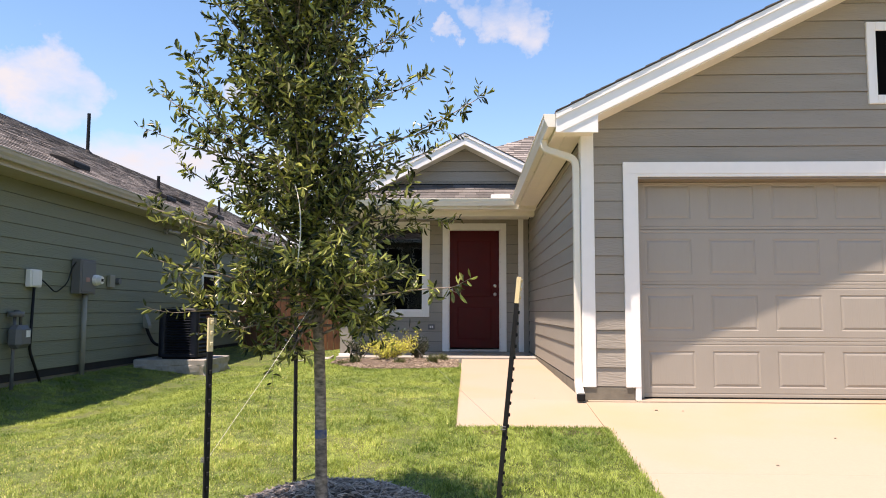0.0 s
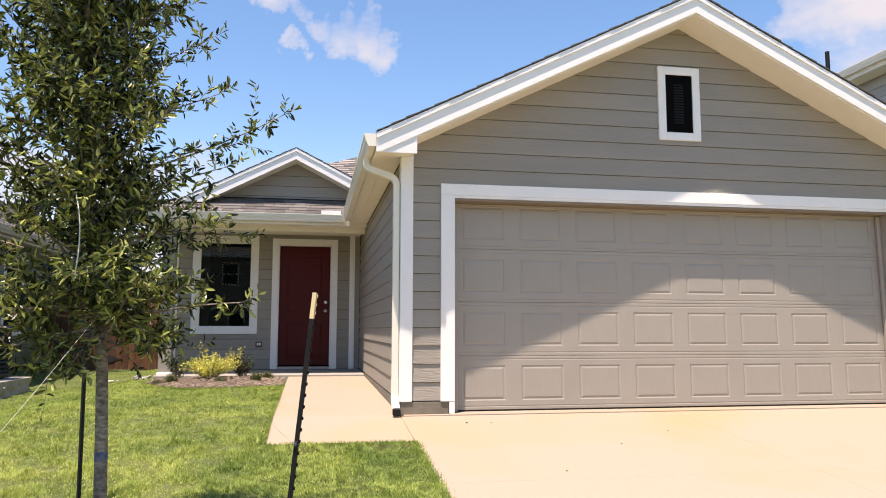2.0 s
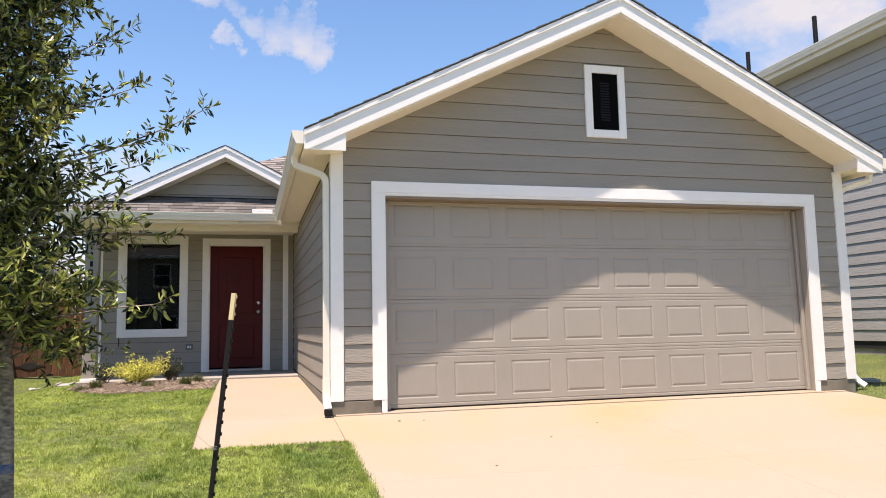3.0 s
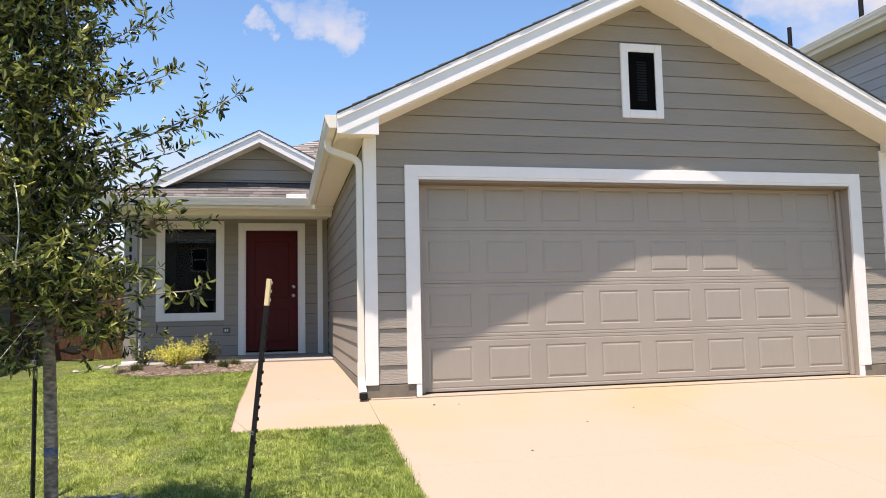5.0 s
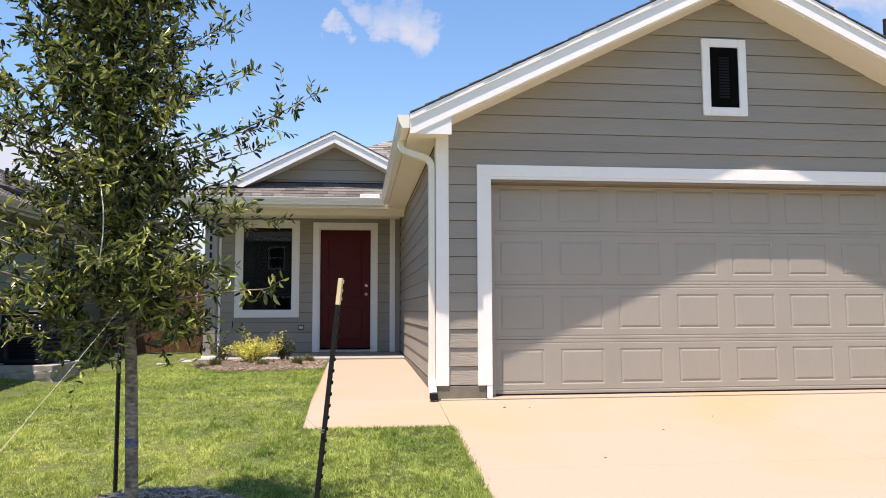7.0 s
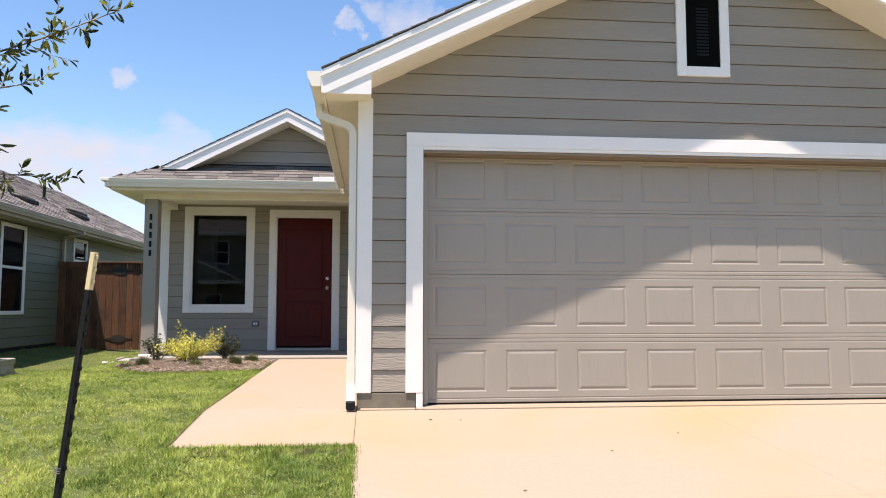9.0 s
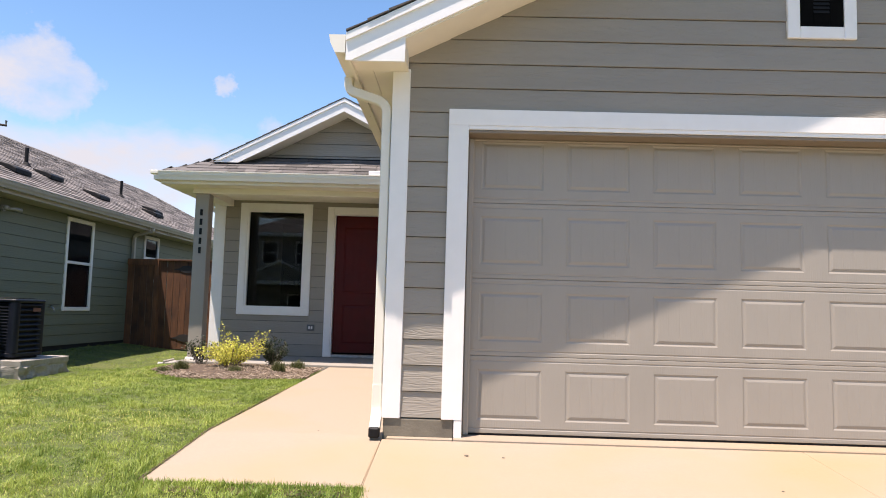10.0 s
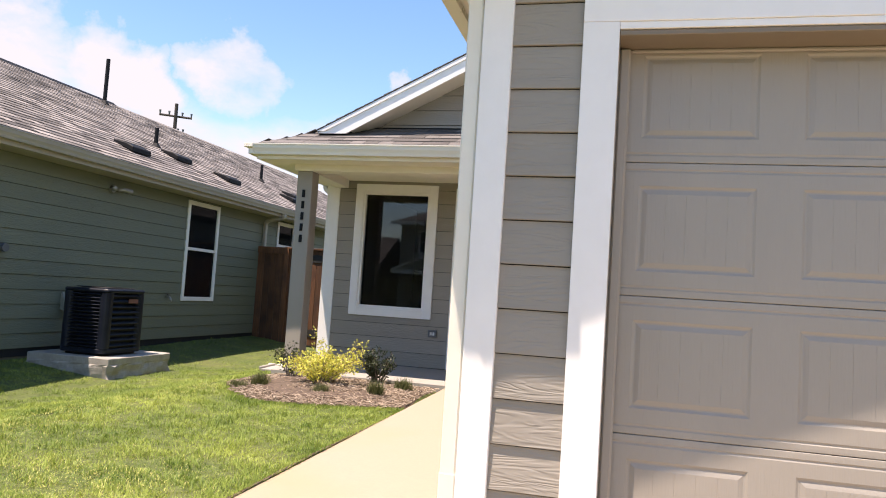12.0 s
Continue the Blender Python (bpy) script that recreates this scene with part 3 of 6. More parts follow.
part("head_stop", boxes((0.55, 5.24, -0.02, -0.004, 2.016, 2.03), bevel=0.004), M_GARAGE, garage_trim, "greige head moulding", m=DOOR_TILT)
part("bottom_seal", boxes((0.48, 5.31, 0.112, 0.15, -0.012, 0.034), bevel=0.004), M_DARK, garage_door, "black rubber seal")

# garage interior closing wall behind the door is the room box
shell = base("house_shell", 1.3, 10, 0)
tagged(shell, "plain rear and side walls of the single-storey house", "house wall", kind="structure")
part("right_wall", boxes((WALL_R - 0.15, WALL_R, 0.15, 21.0, 0.0, 2.45)), M_SIDING, shell)
part("left_wall", boxes((-3.2, -3.05, 6.28, 21.0, 0.0, 2.45)), M_SIDING, shell)
part("rear_wall", boxes((-3.05, WALL_R - 0.15, 20.85, 21.0, 0.0, 2.45)), M_SIDING, shell)
# room behind the porch window, its darkness held in the colour
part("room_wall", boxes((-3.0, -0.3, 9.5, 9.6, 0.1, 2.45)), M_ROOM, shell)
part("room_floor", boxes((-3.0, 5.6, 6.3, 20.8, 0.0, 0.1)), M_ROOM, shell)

# side wall towards the porch
wall_side = base("wall_garage_side", 0, 3, 0)
tagged(wall_side, "greige lap-sided wall along the walkway", "wall", kind="structure")
part("wall_core", boxes((0.004, 0.15, 0.152, 6.128, 0.0, 2.45)), M_SHEATH, wall_side)
part("footing", boxes((-0.008, 0.12, 0.09, 6.12, -0.2, 0.115), bevel=0.004), M_STONE, wall_side, "stained concrete footing")
FACE_LEFT = Matrix.Translation((0.004, 0, 0)) @ pose(0, 0, 0, 0, 0, -90)
lap_boards(wall_side, FACE_LEFT, 0.125, 2.42, lambda a, b: plain([(-6.10, -0.09)]), M_SIDING)

# ---- porch wall with window and door ----
PY = 6.13
wall_porch = base("wall_porch", -1.6, PY, 0.1)
tagged(wall_porch, "shaded greige lap-sided wall with window and red door", "wall", kind="structure")
bm = bmesh.new()
for a, b, lo, hi in ((-3.2, -2.72, 0.1, 2.45), (-2.72, -1.86, 0.1, 0.82), (-2.72, -1.86, 2.27, 2.45), (-1.86, -1.42, 0.1, 2.45),
                     (-1.42, -0.49, 2.25, 2.45), (-0.49, 0.003, 0.1, 2.45)):
    box(bm, a, b, PY + 0.004, PY + 0.15, lo, hi)
part("wall_core", bm, M_SHEATH, wall_porch)
PORCH_HOLES = [(-2.84, -1.75, 0.70, 2.38), (-1.52, -0.40, 0.0, 2.35)]
lap_boards(wall_porch, Matrix.Translation((0, PY + 0.004, 0)), 0.105, 2.44,
           lambda a, b: plain(cut(-3.07, -0.19, a, b, PORCH_HOLES)), M_SIDING, holes=PORCH_HOLES)
ct = part("trim_porch_corner", boxes((-3.24, -3.07, PY - 0.022, PY + 0.002, 0.0, 2.42), (-3.24, -3.216, PY + 0.002, PY + 0.1, 0.0, 2.42), bevel=0.003), M_WHITE)
tagged(ct, "white painted corner board at the porch end", "corner trim", kind="structure")
ct = part("trim_porch_inner", boxes((-0.19, -0.10, PY - 0.022, PY + 0.002, 0.1, 2.42), bevel=0.003), M_WHITE)
tagged(ct, "white painted board in the porch's inner corner", "corner trim", kind="structure")
ct = part("trim_porch_filler", boxes((-0.10, -0.012, PY - 0.004, PY + 0.003, 0.1, 2.42)), M_SIDING)
tagged(ct, "greige filler strip in the porch's inner corner", "corner trim", kind="structure")


def frame_boards(bm, x0, x1, z0, z1, w, y0, y1, foot=True, bevel=0.004):
    box(bm, x0, x0 + w, y0, y1, z0, z1, bevel)
    box(bm, x1 - w, x1, y0, y1, z0, z1, bevel)
    box(bm, x0 + w, x1 - w, y0, y1, z1 - w, z1, bevel)
    if foot:
        box(bm, x0 + w, x1 - w, y0, y1, z0, z0 + w, bevel)
    return bm


window = base("window_1", -2.3, PY, 0.7)
tagged(window, "white-framed picture window with dark reflecting glass", "window", kind="structure")
part("window_casing", frame_boards(bmesh.new(), -2.84, -1.75, 0.70, 2.38, 0.105, PY - 0.03, PY + 0.002), M_WHITE, window)
part("window_sash", frame_boards(bmesh.new(), -2.735, -1.855, 0.805, 2.275, 0.028, PY - 0.016, PY + 0.06, bevel=0.003), M_WHITE, window)
pane = part("pane", boxes((-2.707, -1.883, PY + 0.026, PY + 0.032, 0.833, 2.247)), M_GLASS, window)
pane.visible_shadow = False

front_door = base("door_1", -0.95, PY, 0.12)
tagged(front_door, "closed dark red two-panel entrance door in white casing", "door", kind="structure")
part("door_casing", frame_boards(bmesh.new(), -1.52, -0.40, 0.105, 2.35, 0.105, PY - 0.03, PY + 0.002, foot=False), M_WHITE, front_door)
part("door_jamb", frame_boards(bmesh.new(), -1.414, -0.506, 0.105, 2.244, 0.018, PY - 0.02, PY + 0.12, foot=False, bevel=0.002), M_WHITE, front_door)
DX0, DX1, DZ0, DZ1, DYF = -1.394, -0.526, 0.17, 2.224, PY + 0.045
bm = bmesh.new()
P_ROWS = [(0.30, 0.88), (1.06, 2.06)]
PX0, PX1 = DX0 + 0.13, DX1 - 0.13
box(bm, DX0, PX0, DYF, DYF + 0.04, DZ0, DZ1)
box(bm, PX1, DX1, DYF, DYF + 0.04, DZ0, DZ1)
for a, b in ((DZ0, 0.30), (0.88, 1.06), (2.06, DZ1)):
    box(bm, PX0, PX1, DYF, DYF + 0.04, a, b)
leaf = part("door_leaf", bm, M_RED, front_door)
for a, b in P_ROWS:
    bm = raised_panel((PX0 + PX1) / 2, PX1 - PX0, a, b)
    part("door_panel", bm, M_RED, leaf, m=Matrix.Translation((0, DYF, 0)))
part("threshold", boxes((-1.394, -0.526, PY - 0.03, PY + 0.12, 0.1, 0.145), bevel=0.008), M_GALV, front_door, "metal threshold")


def turned(profile, x, y, z, sides=16):
    """A turned shape along -y from a profile of (distance out, radius)."""
    bm = bmesh.new()
    rings = [[bm.verts.new((x + r * math.cos(2 * math.pi * k / sides), y - d, z + r * math.sin(2 * math.pi * k / sides))) for k in range(sides)] for d, r in profile]
    for a, b in zip(rings, rings[1:]):
        for k in range(sides):
            bm.faces.new((a[k], a[(k + 1) % sides], b[(k + 1) % sides], b[k]))
    bm.faces.new(rings[-1])
    return bm


part("door_knob", turned([(0, 0.032), (0.006, 0.032), (0.008, 0.012), (0.03, 0.012), (0.036, 0.024), (0.05, 0.028), (0.062, 0.022), (0.066, 0.008)], -0.60, DYF, 1.10), M_STEEL, leaf, "brushed nickel knob", smooth=True)
part("deadbolt", turned([(0, 0.03), (0.012, 0.03), (0.018, 0.024), (0.02, 0.01)], -0.60, DYF, 1.25), M_STEEL, leaf, "brushed nickel deadbolt", smooth=True)

# ---- garage roof ----
roof_g = base("roof_garage", PEAK_X, 0, 2.5)
tagged(roof_g, "shingled gable roof over the garage with white rake boards", "roof", kind="structure")
BACK = 9.0
L_EAVE, R_EAVE = -0.29, 6.03
for sgn, xe in ((-1, L_EAVE), (1, R_EAVE)):
    bm = bmesh.new()
    prism(bm, [(xe, roof_top(xe)), (PEAK_X, PEAK_Z), (PEAK_X, PEAK_Z - 0.03), (xe, roof_top(xe) - 0.03)], -EAVE_O + 0.002, BACK)
    part("roof_deck", bm, M_SHINGLE, roof_g)


BOX_Z = 2.39           # foot of the boxed eaves


def rake_board(sgn, xe, z_drop, depth, y0, y1, grow=0.0):
    """A board under the roof edge, cut level at the foot of the boxed eave."""
    z0 = roof_top(xe) - z_drop
    if z0 - depth < BOX_Z:
        xc = xe - sgn * (BOX_Z - z0 + depth) / PITCH
        tail = [(xc, BOX_Z), (xe, BOX_Z)]
    else:
        tail = [(xe, z0 - depth)]
    return prisms([(xe, z0), (PEAK_X, PEAK_Z - z_drop), (PEAK_X, PEAK_Z - z_drop - depth)] + tail, y0, y1)


for sgn, xe in ((-1, L_EAVE), (1, R_EAVE)):
    part("rake_board", rake_board(sgn, xe, 0.034, 0.165, -EAVE_O, -EAVE_O + 0.022), M_WHITE, roof_g, "white painted rake board")
    part("rake_moulding", rake_board(sgn, xe, 0.010, 0.05, -EAVE_O - 0.016, -EAVE_O - 0.001), M_WHITE, roof_g, "white shadow board")
    xi = xe + (0.25 if sgn < 0 else -0.25)
    part("rake_soffit", prisms([(xi, roof_top(xi) - 0.198), (PEAK_X, PEAK_Z - 0.198), (PEAK_X, PEAK_Z - 0.213), (xi, roof_top(xi) - 0.213)], -EAVE_O + 0.023, 0.0), M_SOFFIT, roof_g, "cream soffit")
    # boxed eave return
    a, b = (xe, 0.085) if sgn < 0 else (WALL_R - 0.085, xe)
    inner = b if sgn < 0 else a
    zi = roof_top(inner) - 0.199
    xc = xe - sgn * (BOX_Z - (roof_top(xe) - 0.199)) / PITCH
    part("eave_return", prisms([(xc, BOX_Z), (inner, BOX_Z), (inner, zi)], -RETURN_O - 0.0006, -RETURN_O + 0.022), M_WHITE, roof_g, "white boxed eave return")
    part("eave_box", prisms([(xe, 2.44), (inner, 2.44), (inner, zi + 0.02), (xe, 2.53)], -RETURN_O + 0.0225, -0.026), M_SOFFIT, roof_g, "cream boxed eave")
    # edge shingles
    bm = bmesh.new()
    n = 24
    for i in range(n):
        k0, k1 = i / n, (i + 0.985) / n
        x0, x1 = xe + (PEAK_X - xe) * k0, xe + (PEAK_X - xe) * k1
        t = 0.012 + 0.008 * ((i * 7) % 5) / 5
        y = -EAVE_O - 0.022 - 0.006 * ((i * 3) % 4) / 4
        prism(bm, [(x0, roof_top(x0) + t), (x1, roof_top(x1) + t * 0.5), (x1, roof_top(x1) + 0.001), (x0, roof_top(x0) + 0.001)], y, 0.3)
    tagged(part("edge_shingles", bm, M_SHINGLE, roof_g, "dark ragged shingle edge"), kind="stuff")


def gutter(x, y0, y1, z_top, out=0.105, high=0.115):
    """A K-style gutter that runs along y, its back at x, opening upward; out < 0 for the other side."""
    s = out
    pro = [(0, 0), (0, -high), (s * 0.62, -high), (s * 0.70, -high * 0.72), (s * 0.86, -high * 0.45), (s * 0.92, -high * 0.12), (s, -high * 0.10), (s, 0.0),
           (s * 0.9, 0.0), (s * 0.86, -high * 0.35), (s * 0.6, -high * 0.9), (s * 0.1, -high * 0.9), (s * 0.1, 0)]
    return prisms([(x + a, z_top + b) for a, b in pro], y0, y1, "y")


g = base("gutter_garage", -0.34, 2, 2.45)
tagged(g, "cream enamelled gutter along the garage eave", "gutter", kind="structure")
part("trough", gutter(L_EAVE - 0.004, -EAVE_O + 0.0, 4.44, 2.552, out=-0.105), M_CREAM, g)
part("end_cap", prisms([(L_EAVE - 0.004, 2.552), (L_EAVE - 0.109, 2.552), (L_EAVE - 0.10, 2.50), (L_EAVE - 0.07, 2.436), (L_EAVE - 0.004, 2.436)], -EAVE_O - 0.004, -EAVE_O), M_CREAM, g)
part("fascia", boxes((L_EAVE, L_EAVE + 0.02, -EAVE_O + 0.03, 4.54, 2.405, 2.545)), M_CREAM, g)
part("soffit", boxes((L_EAVE + 0.02, 0.0, -0.024, 4.86, 2.44, 2.453)), M_SOFFIT, g, "cream soffit")
part("soffit_seam", boxes((-0.16, -0.152, -0.02, 4.86, 2.435, 2.441)), M_CREAM, g)
g = base("gutter_garage_right", 6.14, 2, 2.45)
tagged(g, "cream enamelled gutter along the garage eave", "gutter", kind="structure")
part("trough", gutter(R_EAVE + 0.004, -EAVE_O, 16, 2.552), M_CREAM, g)
part("end_cap", prisms([(R_EAVE + 0.004, 2.552), (R_EAVE + 0.109, 2.552), (R_EAVE + 0.10, 2.50), (R_EAVE + 0.07, 2.436), (R_EAVE + 0.004, 2.436)], -EAVE_O - 0.004, -EAVE_O), M_CREAM, g)
part("soffit", boxes((WALL_R, R_EAVE, -0.024, 16, 2.44, 2.453)), M_SOFFIT, g)
part("fascia", boxes((R_EAVE - 0.02, R_EAVE, -EAVE_O + 0.03, 16, 2.4, 2.545)), M_CREAM, g)


def rect_tube(points, w, d, sharp=0.35):
    """A downspout of rectangular section through points (in one upright plane or not)."""
    bm = bmesh.new()
    pts = [Vector(p) for p in points]
    rings = []
    for i, p in enumerate(pts):
        t = (pts[min(i + 1, len(pts) - 1)] - pts[max(i - 1, 0)]).normalized()
        y = Vector((0, 1, 0))
        x = y.cross(t).normalized()
        y = t.cross(x).normalized()
        c = 0.2
        ring = []
        for a, b in ((-1, -1 + c), (-1 + c, -1), (1 - c, -1), (1, -1 + c), (1, 1 - c), (1 - c, 1), (-1 + c, 1), (-1, 1 - c)):
            ring.append(bm.verts.new(p + x * a * w / 2 + y * b * d / 2))
        rings.append(ring)
    for a, b in zip(rings, rings[1:]):
        for k in range(8):
            bm.faces.new((a[k], a[(k + 1) % 8], b[(k + 1) % 8], b[k]))
    bm.faces.new(rings[0])
    bm.faces.new(rings[-1])
    return bm


def curve_points(ctrl, n=6):
    """Points on a smooth curve through the corners given."""
    pts = [Vector(p) for p in ctrl]
    out = [pts[0]]
    for i in range(1, len(pts) - 1):
        a, b, c = pts[i - 1], pts[i], pts[i + 1]
        r = min((b - a).length, (c - b).length, 0.16) * 0.5
        p, q = b + (a - b).normalized() * r, b + (c - b).normalized() * r
        out += [p.lerp(b, k / n).lerp(b.lerp(q, k / n), k / n) for k in range(n + 1)]
    return out + [pts[-1]]


ds = base("downspout", -0.06, 0.03, 0.02)
tagged(ds, "cream downspout bent from gutter down the garage corner", "downspout")
part("pipe", rect_tube(curve_points([(-0.342, 0.14, 2.44), (-0.342, 0.14, 2.35), (-0.057, 0.03, 2.23), (-0.057, 0.03, 0.30)]), 0.062, 0.062), M_CREAM, ds)
part("lower_pipe", rect_tube(curve_points([(-0.057, 0.03, 0.33), (-0.057, 0.03, 0.12), (-0.055, -0.1, 0.045)]), 0.068, 0.068), M_CREAM, ds)
part("outlet", boxes((-0.09, -0.02, -0.14, -0.075, 0.004, 0.072), bevel=0.01), M_DARK, ds, "black plastic outlet")
ds2 = base("downspout", 5.86, 0.1, 0.02)
tagged(ds2, "cream downspout bent from gutter down the garage corner", "downspout")
part("pipe", rect_tube(curve_points([(6.13, -0.1, 2.44), (6.13, -0.1, 2.36), (5.87, 0.09, 2.27), (5.87, 0.09, 0.12), (5.95, 0.0, 0.03)]), 0.06, 0.058), M_WHITE, ds2)

# gable vent
vent = base("gable_vent", 2.87, 0, 2.73)
tagged(vent, "black louvred gable vent in a white frame", "gable vent", kind="structure")
part("vent_frame", frame_boards(bmesh.new(), 2.645, 3.11, 2.73, 3.51, 0.084, -0.03, 0.002), M_WHITE, vent)
part("vent_back", boxes((2.728, 3.027, -0.014, 0.0, 2.813, 3.427)), M_VOID, vent)
part("vent_inner", frame_boards(bmesh.new(), 2.732, 3.023, 2.817, 3.423, 0.09, -0.022, -0.014, bevel=0.003), M_VOID, vent)
for i in range(15):
    z = 2.91 + i * 0.0285
    part("slat", prisms([(-0.022, z), (-0.013, z + 0.02), (-0.013, z + 0.024), (-0.022, z + 0.005)], 2.824, 2.931, "x"), M_BLACK, vent)

# ---- main hip roof over the porch ----
HX0, HX1, HY0, HY1, HZ, HP = -3.45, 6.09, 4.55, 21.4, 2.565, 0.5
roof_m = base("roof_main", 1.3, 10, 2.5)
tagged(roof_m, "weathered grey-brown shingled hip roof over house and porch", "roof", kind="structure")
half = (HX1 - HX0) / 2
RZ = HZ + HP * half
bm = bmesh.new()
c = [bm.verts.new(p) for p in ((HX0, HY0, HZ), (HX1, HY0, HZ), (HX1, HY1, HZ), (HX0, HY1, HZ), (HX0 + half, HY0 + half, RZ), (HX0 + half, HY1 - half, RZ))]
for f in ((0, 1, 4), (1, 2, 5, 4), (2, 3, 5), (3, 0, 4, 5), (3, 2, 1, 0)):
    bm.faces.new([c[i] for i in f])
part("roof_deck", bm, M_SHINGLE, roof_m)

SHINGLES = {}


def shingle_mesh(w, mat):
    key = (round(w, 2), mat.name)
    if key not in SHINGLES:
        bm = bmesh.new()
        box(bm, 0, w - 0.006, 0, 0.16, 0, 0.004)
        for v in bm.verts:
            if v.co.z > 0.002 and v.co.y < 0.01:
                v.co.z = 0.013
        me = finish(bm, "shingle")
        me.materials.append(mat)
        SHINGLES[key] = me
    return SHINGLES[key]


rng = random.Random(4)
SL = math.hypot(1, HP)
tilt = math.degrees(math.atan(HP))
# front slope, the courses that show below and beside the small gable
for k in range(7):
    d = k * 0.143 / SL
    x = HX0 + d + rng.uniform(0, 0.2)
    while x < -0.2 + d * 0.3:
        w = rng.choice((0.16, 0.22, 0.28, 0.33))
        part("shingle", shingle_mesh(w, M_SHINGLE), M_SHINGLE, roof_m, m=pose(x, HY0 - 0.03 + d, HZ + HP * d - 0.012, tilt, 0, 0))
        x += w
for k in range(7):
    d = k * 0.143 / SL
    y = HY0 + d + rng.uniform(0.0, 0.1)
    while y < 8.0:
        w = rng.choice((0.16, 0.22, 0.28, 0.33))
        part("shingle", shingle_mesh(w, M_SHINGLE), M_SHINGLE, roof_m, m=Matrix.Translation((HX0 - 0.03 + d, y + w, HZ + HP * d - 0.012)) @ pose(0, 0, 0, 0, 0, -90) @ pose(0, 0, 0, tilt, 0, 0))
        y += w


def shingle_field(name, origin, along, up, length, rise, parent, mat, clip=None, seed=2, expo=0.143):
    """Many joined shingle tabs on a slope: origin, unit ways along the eave and up the slope."""
    r = random.Random(seed)
    o, a, u = Vector(origin), Vector(along).normalized(), Vector(up).normalized()
    nrm = a.cross(u).normalized()
    if nrm.z < 0:
        nrm = -nrm
    vs, fs = [], []
    for k in range(int(rise / expo)):
        s = r.uniform(-0.3, 0)
        while s < length:
            w = r.choice((0.16, 0.22, 0.28, 0.33, 0.4))
            s0, s1 = max(s, 0), min(s + w - 0.006, length)
            lo, hi = k * expo, k * expo + expo + 0.012
            s += w
            if s1 - s0 < 0.03 or (clip and not clip(s0, lo)):
                continue
            t = 0.011 + r.uniform(0, 0.006)
            b = len(vs)
            for q, v, h in ((s0, lo, t), (s1, lo, t), (s1, hi, 0.003), (s0, hi, 0.003), (s0, lo, 0), (s1, lo, 0)):
                vs.append(o + a * q + u * v + nrm * h)
            fs += [(b, b + 1, b + 2, b + 3), (b + 4, b + 5, b + 1, b), (b + 4, b, b + 3), (b + 1, b + 5, b + 2)]
    me = bpy.data.meshes.new(name)
    me.from_pydata([tuple(v) for v in vs], [], fs)
    me.materials.append(mat)
    ob = part(name, me, mat, parent)
    tagged(ob, kind="stuff")
    return ob


def islands(m, amount):
    """Lets a material's brightness shift from joined piece to piece."""
    n, l = m.node_tree.nodes, m.node_tree.links
    geo = n.new("ShaderNodeNewGeometry")
    r = n.new("ShaderNodeMapRange")
    l.new(geo.outputs["Random Per Island"], r.inputs["Value"])
    r.inputs["To Min"].default_value, r.inputs["To Max"].default_value = 1 - amount, 1 + amount
    hs = next((x for x in n if x.bl_idname == "ShaderNodeHueSaturation"), None)
    if hs is None:
        hs = n.new("ShaderNodeHueSaturation")
        bsdf = n["Principled BSDF"]
        l.new(bsdf.inputs["Base Color"].links[0].from_socket, hs.inputs["Color"])
        l.new(hs.outputs["Color"], bsdf.inputs["Base Color"])
    l.new(r.outputs["Result"], hs.inputs["Value"])
    return m


M_TABS = islands(material("weathered_wood_tabs", (0.2, 0.178, 0.162), rough=0.95, var=0.3, scale=160, bump=0.6, bump_scale=300,
                          second=(0.11, 0.095, 0.086), second_scale=2.0, second_amount=0.35), 0.62)
# upper front slope of the hip, as it shows between the small gable and the garage roof
up = Vector((0, 1, HP)).normalized()
shingle_field("upper_shingles", (HX0, HY0 + 7 * 0.143 / SL, HZ + 7 * 0.143 / SL * HP), (1, 0, 0), up, HX1 - HX0, half * SL - 1.0, roof_m, M_TABS,
              clip=lambda s, v: min(s, HX1 - HX0 - s) > 7 * 0.143 / SL + v / SL)

g = base("gutter_porch", -1.9, 4.5, 2.45)
tagged(g, "cream enamelled gutter along the porch eave", "gutter", kind="structure")


def swap(bm):
    """From a run along y to one along x, outward to -y."""
    for v in bm.verts:
        v.co = Vector((v.co.y, v.co.x, v.co.z))
    return bm


part("trough", swap(gutter(HY0 - 0.005, HX0 - 0.0, L_EAVE - 0.05, 2.545, out=-0.105)), M_CREAM, g)
part("side_trough", gutter(HX0 - 0.005, HY0, 12.0, 2.545, out=-0.105), M_CREAM, g)
part("corner", boxes((HX0 - 0.108, HX0, HY0 - 0.108, HY0, 2.50, 2.545), (HX0 - 0.07, HX0, HY0 - 0.07, HY0, 2.43, 2.50), bevel=0.006), M_CREAM, g)
part("splash_guard", boxes((-0.72, -0.42, HY0 - 0.10, HY0 - 0.085, 2.545, 2.60), bevel=0.004), M_WHITE, g, "white splash guard")
pf = base("soffit_porch", -1.8, 5, 2.4)
tagged(pf, "cream painted porch fascia, soffit and beam", "soffit", kind="structure")
part("fascia", boxes((HX0, L_EAVE, HY0, HY0 + 0.02, 2.39, 2.54)), M_CREAM, pf)
part("side_fascia", boxes((HX0, HX0 + 0.02, HY0 + 0.021, 12, 2.39, 2.54)), M_CREAM, pf)
part("soffit_board", boxes((HX0 + 0.021, -0.014, HY0 + 0.021, 4.86, 2.392, 2.404)), M_SOFFIT, pf)
part("soffit_end", boxes((L_EAVE + 0.002, -0.012, 4.556, 4.57, 2.39, 2.4395)), M_SOFFIT, pf)
